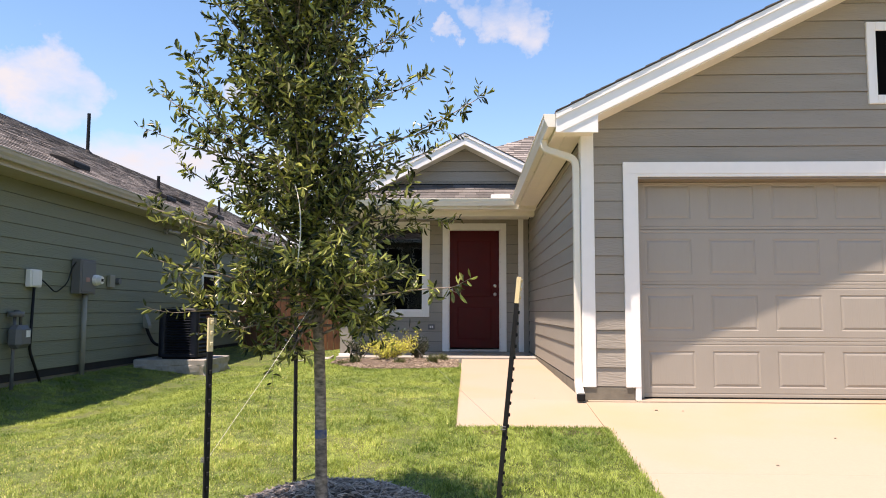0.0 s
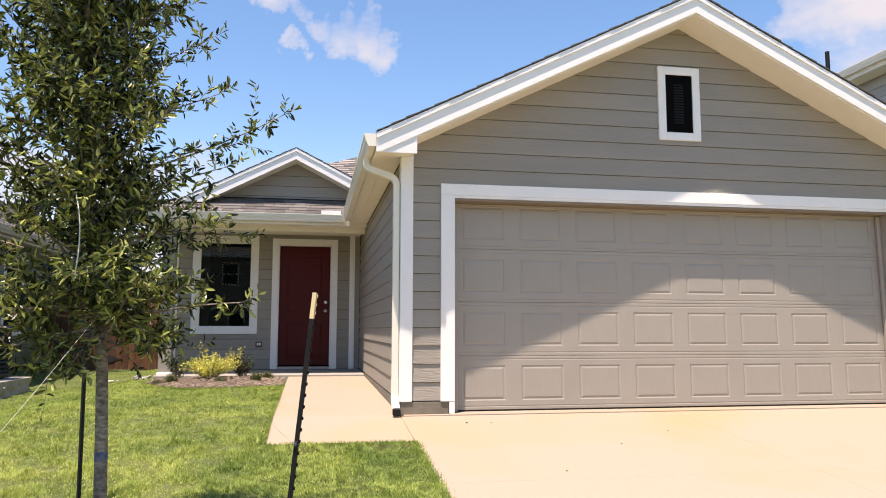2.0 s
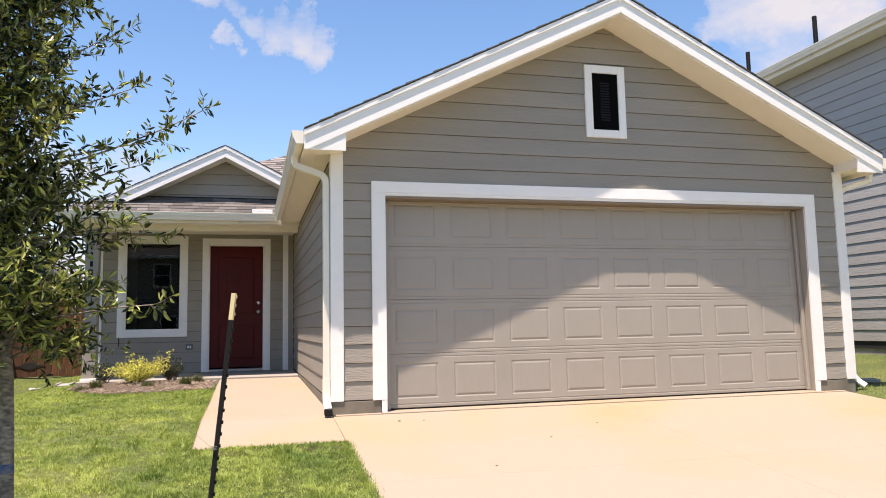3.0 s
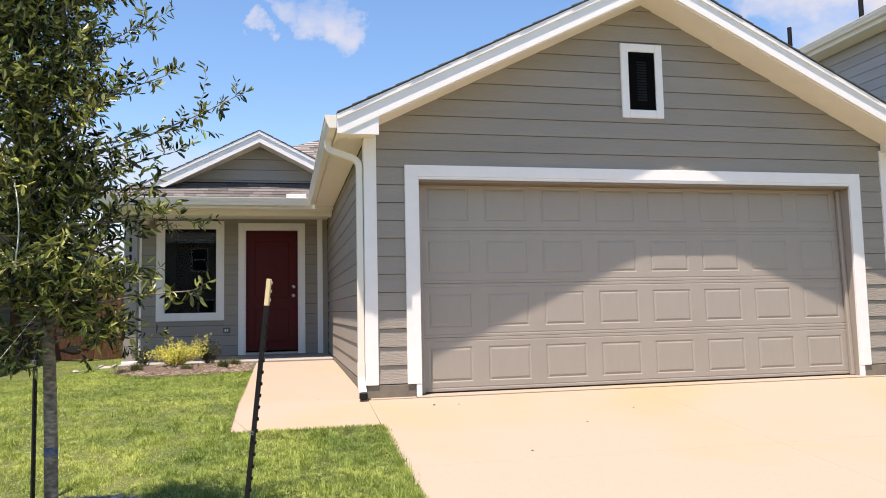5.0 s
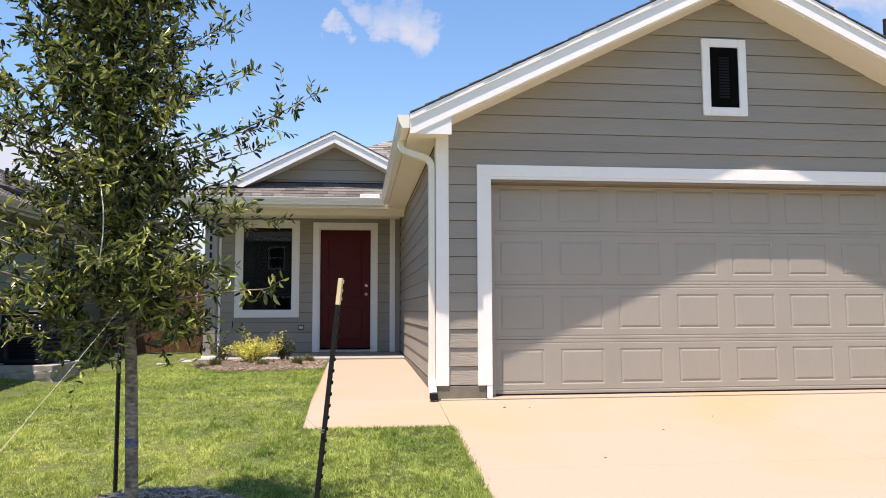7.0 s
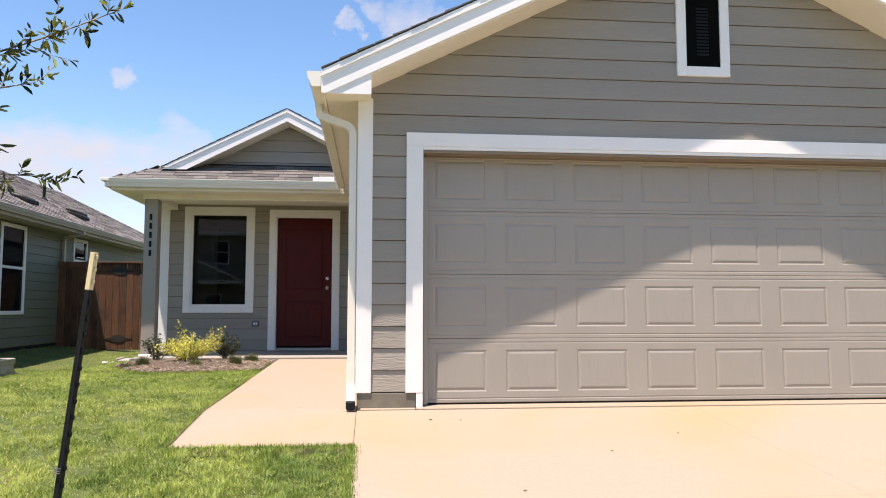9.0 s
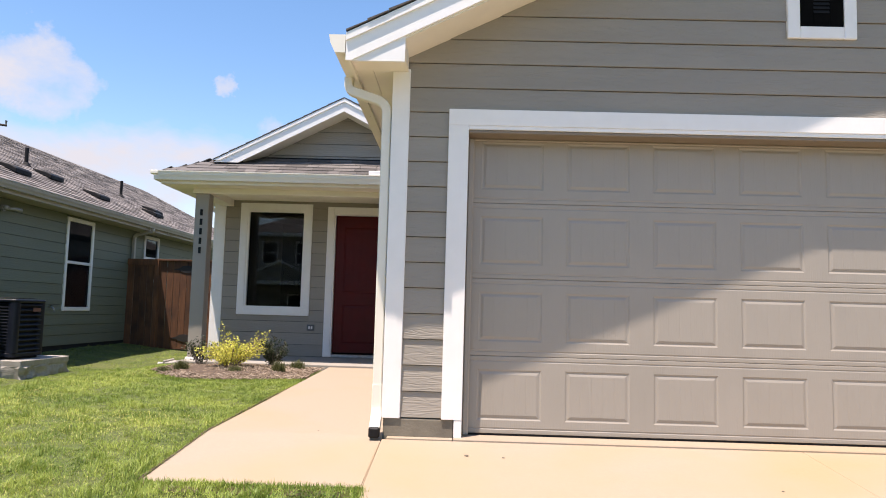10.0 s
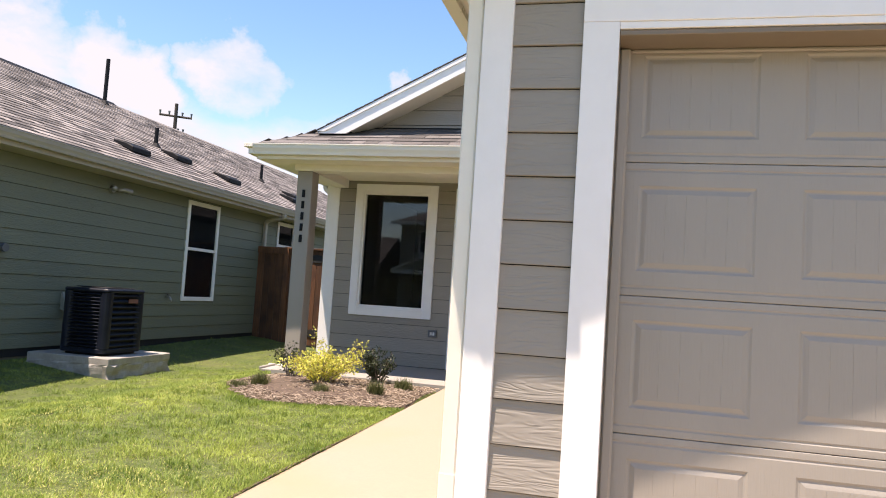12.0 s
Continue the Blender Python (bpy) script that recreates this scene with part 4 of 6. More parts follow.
part("side_soffit", boxes((HX0 + 0.021, -3.13, 4.861, 12, 2.392, 2.404)), M_SOFFIT, pf)
part("beam", boxes((-3.13, -0.014, 4.862, 5.06, 2.32, 2.50), bevel=0.004), M_SOFFIT, pf)
part("side_beam", boxes((-3.13, -2.95, 5.062, PY - 0.024, 2.32, 2.50), bevel=0.004), M_SOFFIT, pf)
part("porch_ceiling", boxes((-2.949, -0.014, 5.061, PY, 2.42, 2.44)), M_SOFFIT, pf)

# porch post
post = base("porch_post", -3.0, 4.97, 0.02)
tagged(post, "square greige porch post on a white plinth", "porch post", kind="structure")
part("shaft", boxes((-3.1, -2.915, 4.885, 5.065, 0.13, 2.318), bevel=0.006), M_POST, post)
part("plinth", boxes((-3.12, -2.895, 4.865, 5.085, -0.02, 0.13), bevel=0.008), M_WHITE, post, "white plinth block")
marks = base("number_plate", -3.0, 4.88, 1.6)
tagged(marks, "column of dark metal bars fixed to the porch post", "sign")
for i in range(5):
    part("bar", boxes((-3.026, -2.99, 4.874, 4.884, 2.02 - i * 0.128, 2.105 - i * 0.128), bevel=0.003), M_BLACK, marks)

# small gable on the porch roof
DXP, DZP, DP, DYB = -1.13, 3.66, 0.51, 4.82


def dormer_top(x):
    return DZP - DP * abs(x - DXP)


dormer = base("gable_dormer", DXP, DYB, 2.8)
tagged(dormer, "small greige-sided gable with white rake boards on the porch roof", "dormer", kind="structure")
for xe in (-2.87, 0.55):
    part("roof_deck", prisms([(xe, dormer_top(xe)), (DXP, DZP), (DXP, DZP - 0.03), (xe, dormer_top(xe) - 0.03)], DYB + 0.004, 7.2), M_SHINGLE, dormer)
    part("rake_board", prisms([(xe, dormer_top(xe) - 0.03), (DXP, DZP - 0.03), (DXP, DZP - 0.185), (xe + (0.34 if xe < 0 else 0), dormer_top(xe) - (0.03 if xe < 0 else 0.185))], DYB, DYB + 0.022), M_WHITE, dormer, "white painted rake board")
    part("rake_moulding", prisms([(xe, dormer_top(xe) - 0.008), (DXP, DZP - 0.008), (DXP, DZP - 0.055), (xe + (0.09 if xe < 0 else 0), dormer_top(xe) - (0.008 if xe < 0 else 0.055))], DYB - 0.016, DYB - 0.001), M_WHITE, dormer)
    xi = -2.5 if xe < 0 else 0.4
    part("rake_soffit", prisms([(xi, dormer_top(xi) - 0.165), (DXP, DZP - 0.165), (DXP, DZP - 0.18), (xi, dormer_top(xi) - 0.18)], DYB + 0.023, 5.19), M_SOFFIT, dormer)
    bm = bmesh.new()
    for i in range(16):
        x0, x1 = xe + (DXP - xe) * i / 16, xe + (DXP - xe) * (i + 0.985) / 16
        t = 0.011 + 0.007 * ((i * 7) % 5) / 5
        prism(bm, [(x0, dormer_top(x0) + t), (x1, dormer_top(x1) + t * 0.5), (x1, dormer_top(x1) + 0.001), (x0, dormer_top(x0) + 0.001)], DYB - 0.022, DYB + 0.4)
    tagged(part("edge_shingles", bm, M_SHINGLE, dormer), kind="stuff")
bm = prisms([(-2.6, 2.7), (0.3, 2.7), (0.3, dormer_top(0.3) - 0.17), (DXP, DZP - 0.17), (-2.6, dormer_top(-2.6) - 0.17)], 5.194, 5.29)
dw = part("gable_wall", bm, M_SHEATH, dormer)


def dormer_spans(z0, z1):
    a0, a1 = [DXP - (DZP - 0.165 - z) / DP for z in (z0, z1)]
    b0, b1 = [min(DXP + (DZP - 0.165 - z) / DP, 0.4) for z in (z0, z1)]
    return [(a0, b0, max(a1, a0), max(min(b1, b0), a1 + 0.01))] if b0 > a0 else []


lap_boards(dw, Matrix.Translation((0, 5.194, 0)), 2.76, 3.49, dormer_spans, M_SIDING)
part("flashing", boxes((-2.35, 0.0, 5.15, 5.178, 2.83, 2.89), bevel=0.004), M_BLACK, dormer, "dark step flashing")

# outlet on the porch wall
outlet = base("wall_outlet", -1.71, PY - 0.02, 0.5)
tagged(outlet, "grey weatherproof outlet cover on the siding", "outlet")
part("cover", boxes((-1.765, -1.655, PY - 0.045, PY - 0.012, 0.485, 0.575), bevel=0.006), M_METER, outlet)
part("socket", boxes((-1.74, -1.715, PY - 0.05, PY - 0.0455, 0.51, 0.55), bevel=0.002), M_WPLASTIC, outlet)
part("socket", boxes((-1.705, -1.68, PY - 0.05, PY - 0.0455, 0.51, 0.55), bevel=0.002), M_WPLASTIC, outlet)

# ---- neighbouring house with sage siding ----
NX = -6.48
sage = base("sage_house", NX - 4.3, 6, -0.1)
tagged(sage, "single-storey neighbouring house with sage siding and shingled roof", "house")
N_Y0, N_Y1, N_BACK = -2.5, 20.0, NX - 8.4
ns_wall = part("side_wall", boxes((NX - 0.15, NX - 0.004, N_Y0, N_Y1, -0.05, 2.5)), M_SAGE_BACK, sage)
FACE_RIGHT = Matrix.Translation((NX - 0.004, 0, 0)) @ pose(0, 0, 0, 0, 0, 90)
N_WINS = [(7.95, 8.93, 0.65, 2.32), (11.2, 12.0, 1.3, 2.32)]
lap_boards(ns_wall, FACE_RIGHT, 0.05, 2.40, lambda a, b: plain(cut(N_Y0, N_Y1, a, b, N_WINS)), M_SAGE, pitch=0.178, holes=N_WINS)
part("foundation", boxes((NX - 0.14, NX - 0.02, N_Y0, N_Y1, -0.5, 0.05)), M_STONE, sage, "stained concrete foundation")
part("front_wall", boxes((N_BACK, NX - 0.151, N_Y0, N_Y0 + 0.15, -0.5, 2.5)), M_SAGE, sage)
part("rear_wall", boxes((N_BACK, NX - 0.151, N_Y1 - 0.15, N_Y1, -0.3, 2.5)), M_SAGE, sage)
part("far_wall", boxes((N_BACK, N_BACK + 0.15, N_Y0 + 0.151, N_Y1 - 0.151, -0.5, 2.5)), M_SAGE, sage)
N_EX, N_EZ, N_RX = -6.10, 2.52, -10.55
N_RZ = N_EZ + 0.5 * (N_EX - N_RX)
nroof = part("roof", prisms([(N_EX, N_EZ), (N_RX, N_RZ), (2 * N_RX - N_EX, N_EZ), (2 * N_RX - N_EX, N_EZ - 0.04), (N_EX, N_EZ - 0.04)], N_Y0 - 0.3, N_Y1 + 0.3), M_SHINGLE, sage)
shingle_field("shingles", (N_EX + 0.02, N_Y0 - 0.3, N_EZ - 0.008), (0, 1, 0), Vector((-1, 0, 0.5)).normalized(), N_Y1 - N_Y0 + 0.6, (N_EX - N_RX) * SL, nroof, M_TABS, seed=8)
part("ridge_cap", prisms([(N_RX - 0.12, N_RZ - 0.05), (N_RX, N_RZ + 0.03), (N_RX + 0.12, N_RZ - 0.05), (N_RX, N_RZ - 0.02)], N_Y0 - 0.3, 11.0), M_BLACK, nroof, "dark ridge vent")
part("gable_end", prisms([(N_EX - 0.3, 2.5), (N_RX, N_RZ - 0.1), (2 * N_RX - N_EX + 0.3, 2.5)], N_Y0 + 0.01, N_Y0 + 0.14), M_SAGE, sage)
part("gutter", gutter(N_EX + 0.004, N_Y0 - 0.3, 16, 2.53), M_TAUPE, sage, "taupe gutter")
part("fascia", boxes((N_EX - 0.02, N_EX, N_Y0 - 0.3, 16, 2.36, 2.52)), M_TAUPE, sage)
part("soffit", boxes((NX - 0.01, N_EX - 0.021, N_Y0 - 0.3, 16, 2.362, 2.375)), M_TAUPE, sage)
for y0, y1, z0, z1 in N_WINS:
    w = base("window", NX, (y0 + y1) / 2, z0)
    w.parent = sage
    w.matrix_basis = PLACED[sage].inverted() @ PLACED[w]
    bm = frame_boards(bmesh.new(), y0, y1, z0, z1, 0.07, -0.03, 0.0, bevel=0.004)
    zm = z0 + (z1 - z0) * 0.52
    box(bm, y0 + 0.07, y1 - 0.07, -0.022, 0.0, zm - 0.025, zm + 0.025, 0.003)
    part("window_frame", bm, M_WHITE, w, "white window frame", m=FACE_RIGHT)
    p = part("pane", boxes((y0 + 0.05, y1 - 0.05, 0.0, 0.006, z0 + 0.05, z1 - 0.05)), M_GLASS_DULL, w, m=FACE_RIGHT)
    p.visible_shadow = False
    # near-black sheet standing in for the unlit room behind the pane
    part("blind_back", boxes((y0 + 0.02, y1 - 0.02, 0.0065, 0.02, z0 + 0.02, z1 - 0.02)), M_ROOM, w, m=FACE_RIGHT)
part("downspout", rect_tube(curve_points([(-6.04, 10.6, 2.42), (-6.04, 10.6, 2.34), (NX + 0.05, 10.6, 2.26), (NX + 0.05, 10.6, 0.0)]), 0.06, 0.08), M_TAUPE, sage, "taupe downspout")


def slope_vent(y0, y1, x):
    """A low slant-back roof vent hood."""
    z = N_EZ + 0.5 * (N_EX - x)
    bm = bmesh.new()
    prism(bm, [(x + 0.17, z - 0.085 + 0.03), (x + 0.17, z - 0.085 + 0.11), (x + 0.05, z + 0.085), (x - 0.2, z + 0.15), (x - 0.2, z + 0.09)], y0, y1, "y")
    bmesh.ops.bevel(bm, geom=[e for e in bm.edges], offset=0.012, segments=1, affect="EDGES")
    return bm


for y0, y1, x in ((3.35, 3.8, -6.85), (6.85, 7.3, -6.95), (8.6, 9.05, -7.35), (9.7, 10.15, -6.95), (12.5, 12.95, -6.95), (13.3, 13.75, -7.3)):
    part("roof_vent", slope_vent(y0, y1, x), M_BLACK, nroof, "black slant-back roof vent")
for x, y, h, r in ((-10.2, 10.3, 0.95, 0.04), (-7.8, 8.8, 0.34, 0.035), (-7.9, 13.0, 0.4, 0.035)):
    z = N_EZ + 0.5 * (N_EX - x)
    part("vent_pipe", tube(tubes([(x, y, z - 0.05), (x, y, z + h)], r, 10), [(x, y, z - 0.02), (x, y, z + 0.06)], [0.1, 0.045], 10), M_BLACK, nroof, "dark vent pipe", smooth=False)

# flood light under the neighbour's eave
lamp = base("wall_flood_light", NX, 6.1, 2.15)
tagged(lamp, "twin-head flood light on the sage siding", "wall lamp")
part("back_plate", tubes([(NX + 0.012, 6.06, 2.2), (NX + 0.05, 6.06, 2.2)], 0.05, 14), M_GALV, lamp)
for y, e in ((6.02, 5.93), (6.12, 6.3)):
    part("lamp_head", tubes([(NX + 0.07, y, 2.2), (NX + 0.12, (y + e) / 2, 2.21), (NX + 0.16, e, 2.19)], [0.02, 0.032, 0.042], 12), M_GALV, lamp, smooth=True)

# meters and boxes on the sage wall
meter = base("electric_meter", NX, 3.25, 1.0)
tagged(meter, "grey electric meter cabinet with glass meter and conduit", "electric meter")
part("cabinet", boxes((NX + 0.012, NX + 0.15, 3.0, 3.42, 1.02, 1.5), bevel=0.012), M_METER, meter)
part("cabinet_door", boxes((NX + 0.151, NX + 0.158, 3.03, 3.39, 1.05, 1.47), bevel=0.003), M_METER, meter)
part("meter_ring", tubes([(NX + 0.159, 3.36, 1.22), (NX + 0.21, 3.36, 1.22)], 0.075, 16), M_WPLASTIC, meter, "white meter ring")
part("meter_glass", tubes([(NX + 0.211, 3.36, 1.22), (NX + 0.27, 3.36, 1.22)], [0.068, 0.055], 16), M_WPLASTIC, meter)
part("dial", boxes((NX + 0.271, NX + 0.274, 3.33, 3.39, 1.20, 1.24)), M_DARK, meter)
part("warning_label", boxes((NX + 0.1585, NX + 0.1605, 3.13, 3.23, 1.19, 1.25)), material("faded_label", (0.35, 0.2, 0.17), rough=0.6), meter, "small faded red label")
part("conduit", tubes([(NX + 0.07, 3.28, 1.02), (NX + 0.07, 3.28, -0.15)], 0.035, 12), M_CONDUIT, meter, "painted conduit", smooth=True)
part("cable", tubes(curve_points([(NX + 0.09, 3.06, 1.49), (NX + 0.06, 2.95, 1.4), (NX + 0.05, 2.85, 1.15), (NX + 0.04, 2.6, 1.02), (NX + 0.04, 2.35, 1.15), (NX + 0.04, 2.27, 1.18)], 5), 0.008, 6), M_DARK, meter, "slack black cable", smooth=True)
nbox = base("network_box", NX, 2.08, 1.08)
tagged(nbox, "white plastic service box with black cable to the ground", "service box")
part("box", boxes((NX + 0.012, NX + 0.09, 1.96, 2.2, 1.08, 1.3), bevel=0.012), M_WPLASTIC, nbox)
part("lid", boxes((NX + 0.091, NX + 0.1, 1.98, 2.18, 1.1, 1.28), bevel=0.004), M_WPLASTIC, nbox)
part("cable", tubes(curve_points([(NX + 0.05, 2.1, 1.08), (NX + 0.03, 2.1, 0.3), (NX + 0.09, 2.3, -0.16)], 5), 0.018, 8), M_DARK, nbox, "black cable", smooth=True)
small = base("disconnect_box", NX, 4.1, 1.15)
tagged(small, "small grey disconnect box on the sage siding", "service box")
part("box", boxes((NX + 0.012, NX + 0.07, 4.0, 4.16, 1.14, 1.33), bevel=0.008), M_CONDUIT, small)
part("cap", tubes([(NX + 0.02, 4.27, 1.24), (NX + 0.09, 4.27, 1.24)], 0.05, 12), M_METER, small)
gas = base("gas_meter", NX + 0.1, 1.72, -0.1)
tagged(gas, "grey gas meter with pipework on the sage wall", "gas meter")
part("body", boxes((NX + 0.04, NX + 0.22, 1.58, 1.85, 0.35, 0.62), bevel=0.05), M_METER, gas)
part("regulator", tubes([(NX + 0.1, 1.68, 0.72), (NX + 0.1, 1.68, 0.78)], 0.09, 14), M_METER, gas, smooth=True)
part("riser", tubes([(NX + 0.1, 1.66, -0.2), (NX + 0.1, 1.66, 0.72)], 0.02, 8), M_METER, gas, smooth=True)
part("outlet_pipe", tubes(curve_points([(NX + 0.1, 1.78, 0.6), (NX + 0.1, 1.78, 0.78), (NX + 0.02, 1.78, 0.78)], 4), 0.02, 8), M_METER, gas, smooth=True)
part("dial_plate", boxes((NX + 0.221, NX + 0.226, 1.7, 1.78, 0.48, 0.56)), M_WPLASTIC, gas)
bib = base("hose_bib", NX, 7.55, 0.68)
tagged(bib, "small brass hose tap on the sage wall", "tap")
part("spout", tubes(curve_points([(NX + 0.01, 7.55, 0.71), (NX + 0.09, 7.55, 0.71), (NX + 0.11, 7.55, 0.64)], 4), 0.016, 8), M_GALV, bib, smooth=True)
part("handle", tubes([(NX + 0.06, 7.55, 0.735), (NX + 0.06, 7.55, 0.75)], 0.03, 8), M_METER, bib)

# ---- condenser on its slab ----
bm = boxes((-6.32, -5.18, 4.66, 5.86, -0.30, 0.03), bevel=0.008)
bmesh.ops.subdivide_edges(bm, edges=[e for e in bm.edges if e.calc_length() > 0.2], cuts=13, use_grid_fill=True)
for v in bm.verts:
    k = noise.noise(v.co * 9.0)
    if v.co.z < -0.06:
        v.co.x += 0.05 * k
        v.co.y += 0.05 * noise.noise(v.co * 7.0 + Vector((4, 1, 2)))
    elif v.co.z > 0.0 and (v.co.x > -5.2 or v.co.y < 4.68):
        v.co.z += 0.012 * min(k, 0.0)
pad = part("condenser_slab", bm, M_CONC_GREY)
tagged(pad, "chipped grey concrete slab under the condenser", "concrete slab")
ac = base("air_conditioner", -5.75, 5.25, 0.03)
tagged(ac, "charcoal air-conditioning condenser with louvred sides on a slab", "air conditioner")
AX0, AX1, AY0, AY1, AZ0, AZ1 = -6.0, -5.36, 4.78, 5.5, 0.03, 0.83


def rounded_slab(x0, x1, y0, y1, z0, z1, r, edge=0.0):
    """A plate with round upright corners; edge: its top and foot drawn in by a bevel."""
    bm = bmesh.new()
    def ring(q, z):
        pts = []
        for cx, cy, a0 in ((x1 - r, y1 - r, 0), (x0 + r, y1 - r, 90), (x0 + r, y0 + r, 180), (x1 - r, y0 + r, 270)):
            pts += [bm.verts.new((cx + (r - q) * math.cos(radians(a0 + 18 * k)), cy + (r - q) * math.sin(radians(a0 + 18 * k)), z)) for k in range(6)]
        return pts
    rings = [ring(edge, z0), ring(0, z0 + edge), ring(0, z1 - edge), ring(edge, z1)] if edge else [ring(0, z0), ring(0, z1)]
    for a, b in zip(rings, rings[1:]):
        for i in range(24):
            bm.faces.new((a[i], a[(i + 1) % 24], b[(i + 1) % 24], b[i]))
    bm.faces.new(rings[0][::-1])
    bm.faces.new(rings[-1])
    return bm


part("foot_block", boxes((AX0 + 0.06, AX1 - 0.06, AY0 + 0.06, AY1 - 0.06, AZ0, AZ0 + 0.03), bevel=0.004), M_DARK, ac)
part("base_pan", rounded_slab(AX0, AX1, AY0, AY1, AZ0 + 0.03, AZ0 + 0.085, 0.07, 0.008), M_AC, ac)
part("coil", boxes((AX0 + 0.05, AX1 - 0.05, AY0 + 0.05, AY1 - 0.05, AZ0 + 0.085, AZ1 - 0.045)), M_DARK, ac)
for x, y in ((AX0, AY0), (AX1 - 0.14, AY0), (AX0, AY1 - 0.14), (AX1 - 0.14, AY1 - 0.14)):
    part("corner_post", rounded_slab(x, x + 0.14, y, y + 0.14, AZ0 + 0.085, AZ1 - 0.045, 0.065), M_AC, ac, smooth=False)
for n, side in ((16, "front"), (10, "end")):
    pitch = (AZ1 - AZ0 - 0.135) / n
    for i in range(n):
        z = AZ0 + 0.088 + i * pitch
        lou = [(0.008, z + pitch * 0.98), (-0.026, z + pitch * 0.5), (-0.026, z + pitch * 0.36), (-0.018, z + pitch * 0.36), (0.008, z + pitch * 0.8)]
        if side == "front":
            part("louvre", prisms([(AY0 + 0.03 + a, b) for a, b in lou], AX0 + 0.1, AX1 - 0.1, "x"), M_AC, ac)
        else:
            part("louvre", prisms([(AX1 - 0.03 - a, b) for a, b in lou], AY0 + 0.1, AY1 - 0.1, "y"), M_AC, ac)
part("top_cover", rounded_slab(AX0 - 0.006, AX1 + 0.006, AY0 - 0.006, AY1 + 0.006, AZ1 - 0.045, AZ1, 0.075, 0.014), M_AC, ac)
bm = bmesh.new()
for k in range(7):
    r = 0.06 + k * 0.045
    ring = [((AX0 + AX1) / 2 + r * math.cos(2 * math.pi * i / 24), (AY0 + AY1) / 2 + r * math.sin(2 * math.pi * i / 24), AZ1 + 0.015 - 0.0005 * k) for i in range(25)]
    tube(bm, ring, 0.004, 4)
part("fan_guard", bm, M_BLACK, ac)
part("badge", boxes((AX1 + 0.0005, AX1 + 0.004, 5.16, 5.34, 0.665, 0.715)), material("badge_red", (0.17, 0.07, 0.06), rough=0.4), ac, "small red and silver badge")
part("line_set", tubes(curve_points([(NX + 0.04, 5.36, 0.53), (NX + 0.09, 5.36, 0.4), (NX + 0.2, 5.32, 0.24), (AX0 + 0.04, 5.28, 0.2)], 5), 0.026, 8), M_DARK, ac, "insulated black pipe", smooth=True)
part("line_cover", prisms([(NX + 0.012, 0.74), (NX + 0.035, 0.74), (NX + 0.105, 0.55), (NX + 0.1, 0.5), (NX + 0.012, 0.52)], 5.29, 5.42, "y"), M_CONDUIT, ac, "sloped grey pipe cover")

# ---- cedar fence with gate between the houses ----
fence = base("fence", -4.9, 10.3, -0.1)
tagged(fence, "cedar picket fence with a gate between the houses", "fence", kind="structure")
FY = 10.45
x = NX + 0.02
rng = random.Random(11)
picket = {}
while x < -3.25:
    w = 0.14
    h = 1.85 + rng.uniform(-0.012, 0.012)
    k = rng.randrange(4)
    if k not in picket:
        bm = boxes((0, w - 0.006, -0.009, 0.009, 0, 1.84 + k * 0.006), bevel=0.003)
        picket[k] = finish(bm, "picket")
        picket[k].materials.append(M_CEDAR)
    part("picket", picket[k], M_CEDAR, fence, m=pose(x, FY + rng.uniform(-0.003, 0.003), -0.11, 0, rng.uniform(-0.25, 0.25), 0))
    x += w
GX = -5.78              # where the gate starts
part("cap_rail", boxes((GX, -3.25, FY - 0.065, FY + 0.065, 1.72, 1.755), bevel=0.004), M_CEDAR, fence)
part("fence_post", boxes((GX - 0.1, GX - 0.005, FY - 0.06, FY - 0.012, -0.2, 1.76), bevel=0.005), M_CEDAR, fence)
part("cleat", boxes((NX + 0.02, GX - 0.105, FY - 0.03, FY - 0.011, 1.62, 1.75), bevel=0.004), M_CEDAR, fence)
for z in (0.12, 1.55):
    cx = -5.2
    shape = [(cx - 0.3, z), (cx - 0.17, z + 0.022), (cx - 0.1, z + 0.07), (cx, z + 0.085), (cx + 0.1, z + 0.07), (cx + 0.17, z + 0.022), (cx + 0.3, z),
             (cx + 0.17, z - 0.022), (cx + 0.08, z - 0.06), (cx, z - 0.075), (cx - 0.08, z - 0.06), (cx - 0.17, z - 0.022)]
    part("hinge", prisms(shape, FY - 0.02, FY - 0.0105), M_BRASS, fence, "black decorative strap hinge")
    part("rail", boxes((NX + 0.02, -3.25, FY + 0.012, FY + 0.05, z - 0.04, z + 0.04)), M_CEDAR, fence)

# ---- two-storey neighbour ----
RX = 8.95
pale = base("pale_house", RX + 4, 8, 0.1)
tagged(pale, "two-storey neighbouring house with pale grey lap siding", "house")
R_Y0, R_Y1, R_TOP = -3.5, 18.0, 5.45
rw = part("side_wall", boxes((RX + 0.004, RX + 0.15, R_Y0, R_Y1, 0.3, R_TOP)), M_PALE_BACK, pale)
FACE_L2 = Matrix.Translation((RX + 0.004, 0, 0)) @ pose(0, 0, 0, 0, 0, -90)
lap_boards(rw, FACE_L2, 0.42, R_TOP - 0.05, lambda a, b: plain([(-R_Y1, -R_Y0)]), M_PALE, pitch=0.178)
part("foundation", boxes((RX + 0.02, RX + 0.14, R_Y0, R_Y1, -0.5, 0.42)), M_CONC_GREY, pale, "pale concrete foundation")
part("front_wall", boxes((RX + 0.151, RX + 8, R_Y0, R_Y0 + 0.15, -0.5, R_TOP)), M_PALE, pale)
part("far_wall", boxes((RX + 7.85, RX + 8, R_Y0 + 0.151, R_Y1, -0.5, R_TOP)), M_PALE, pale)
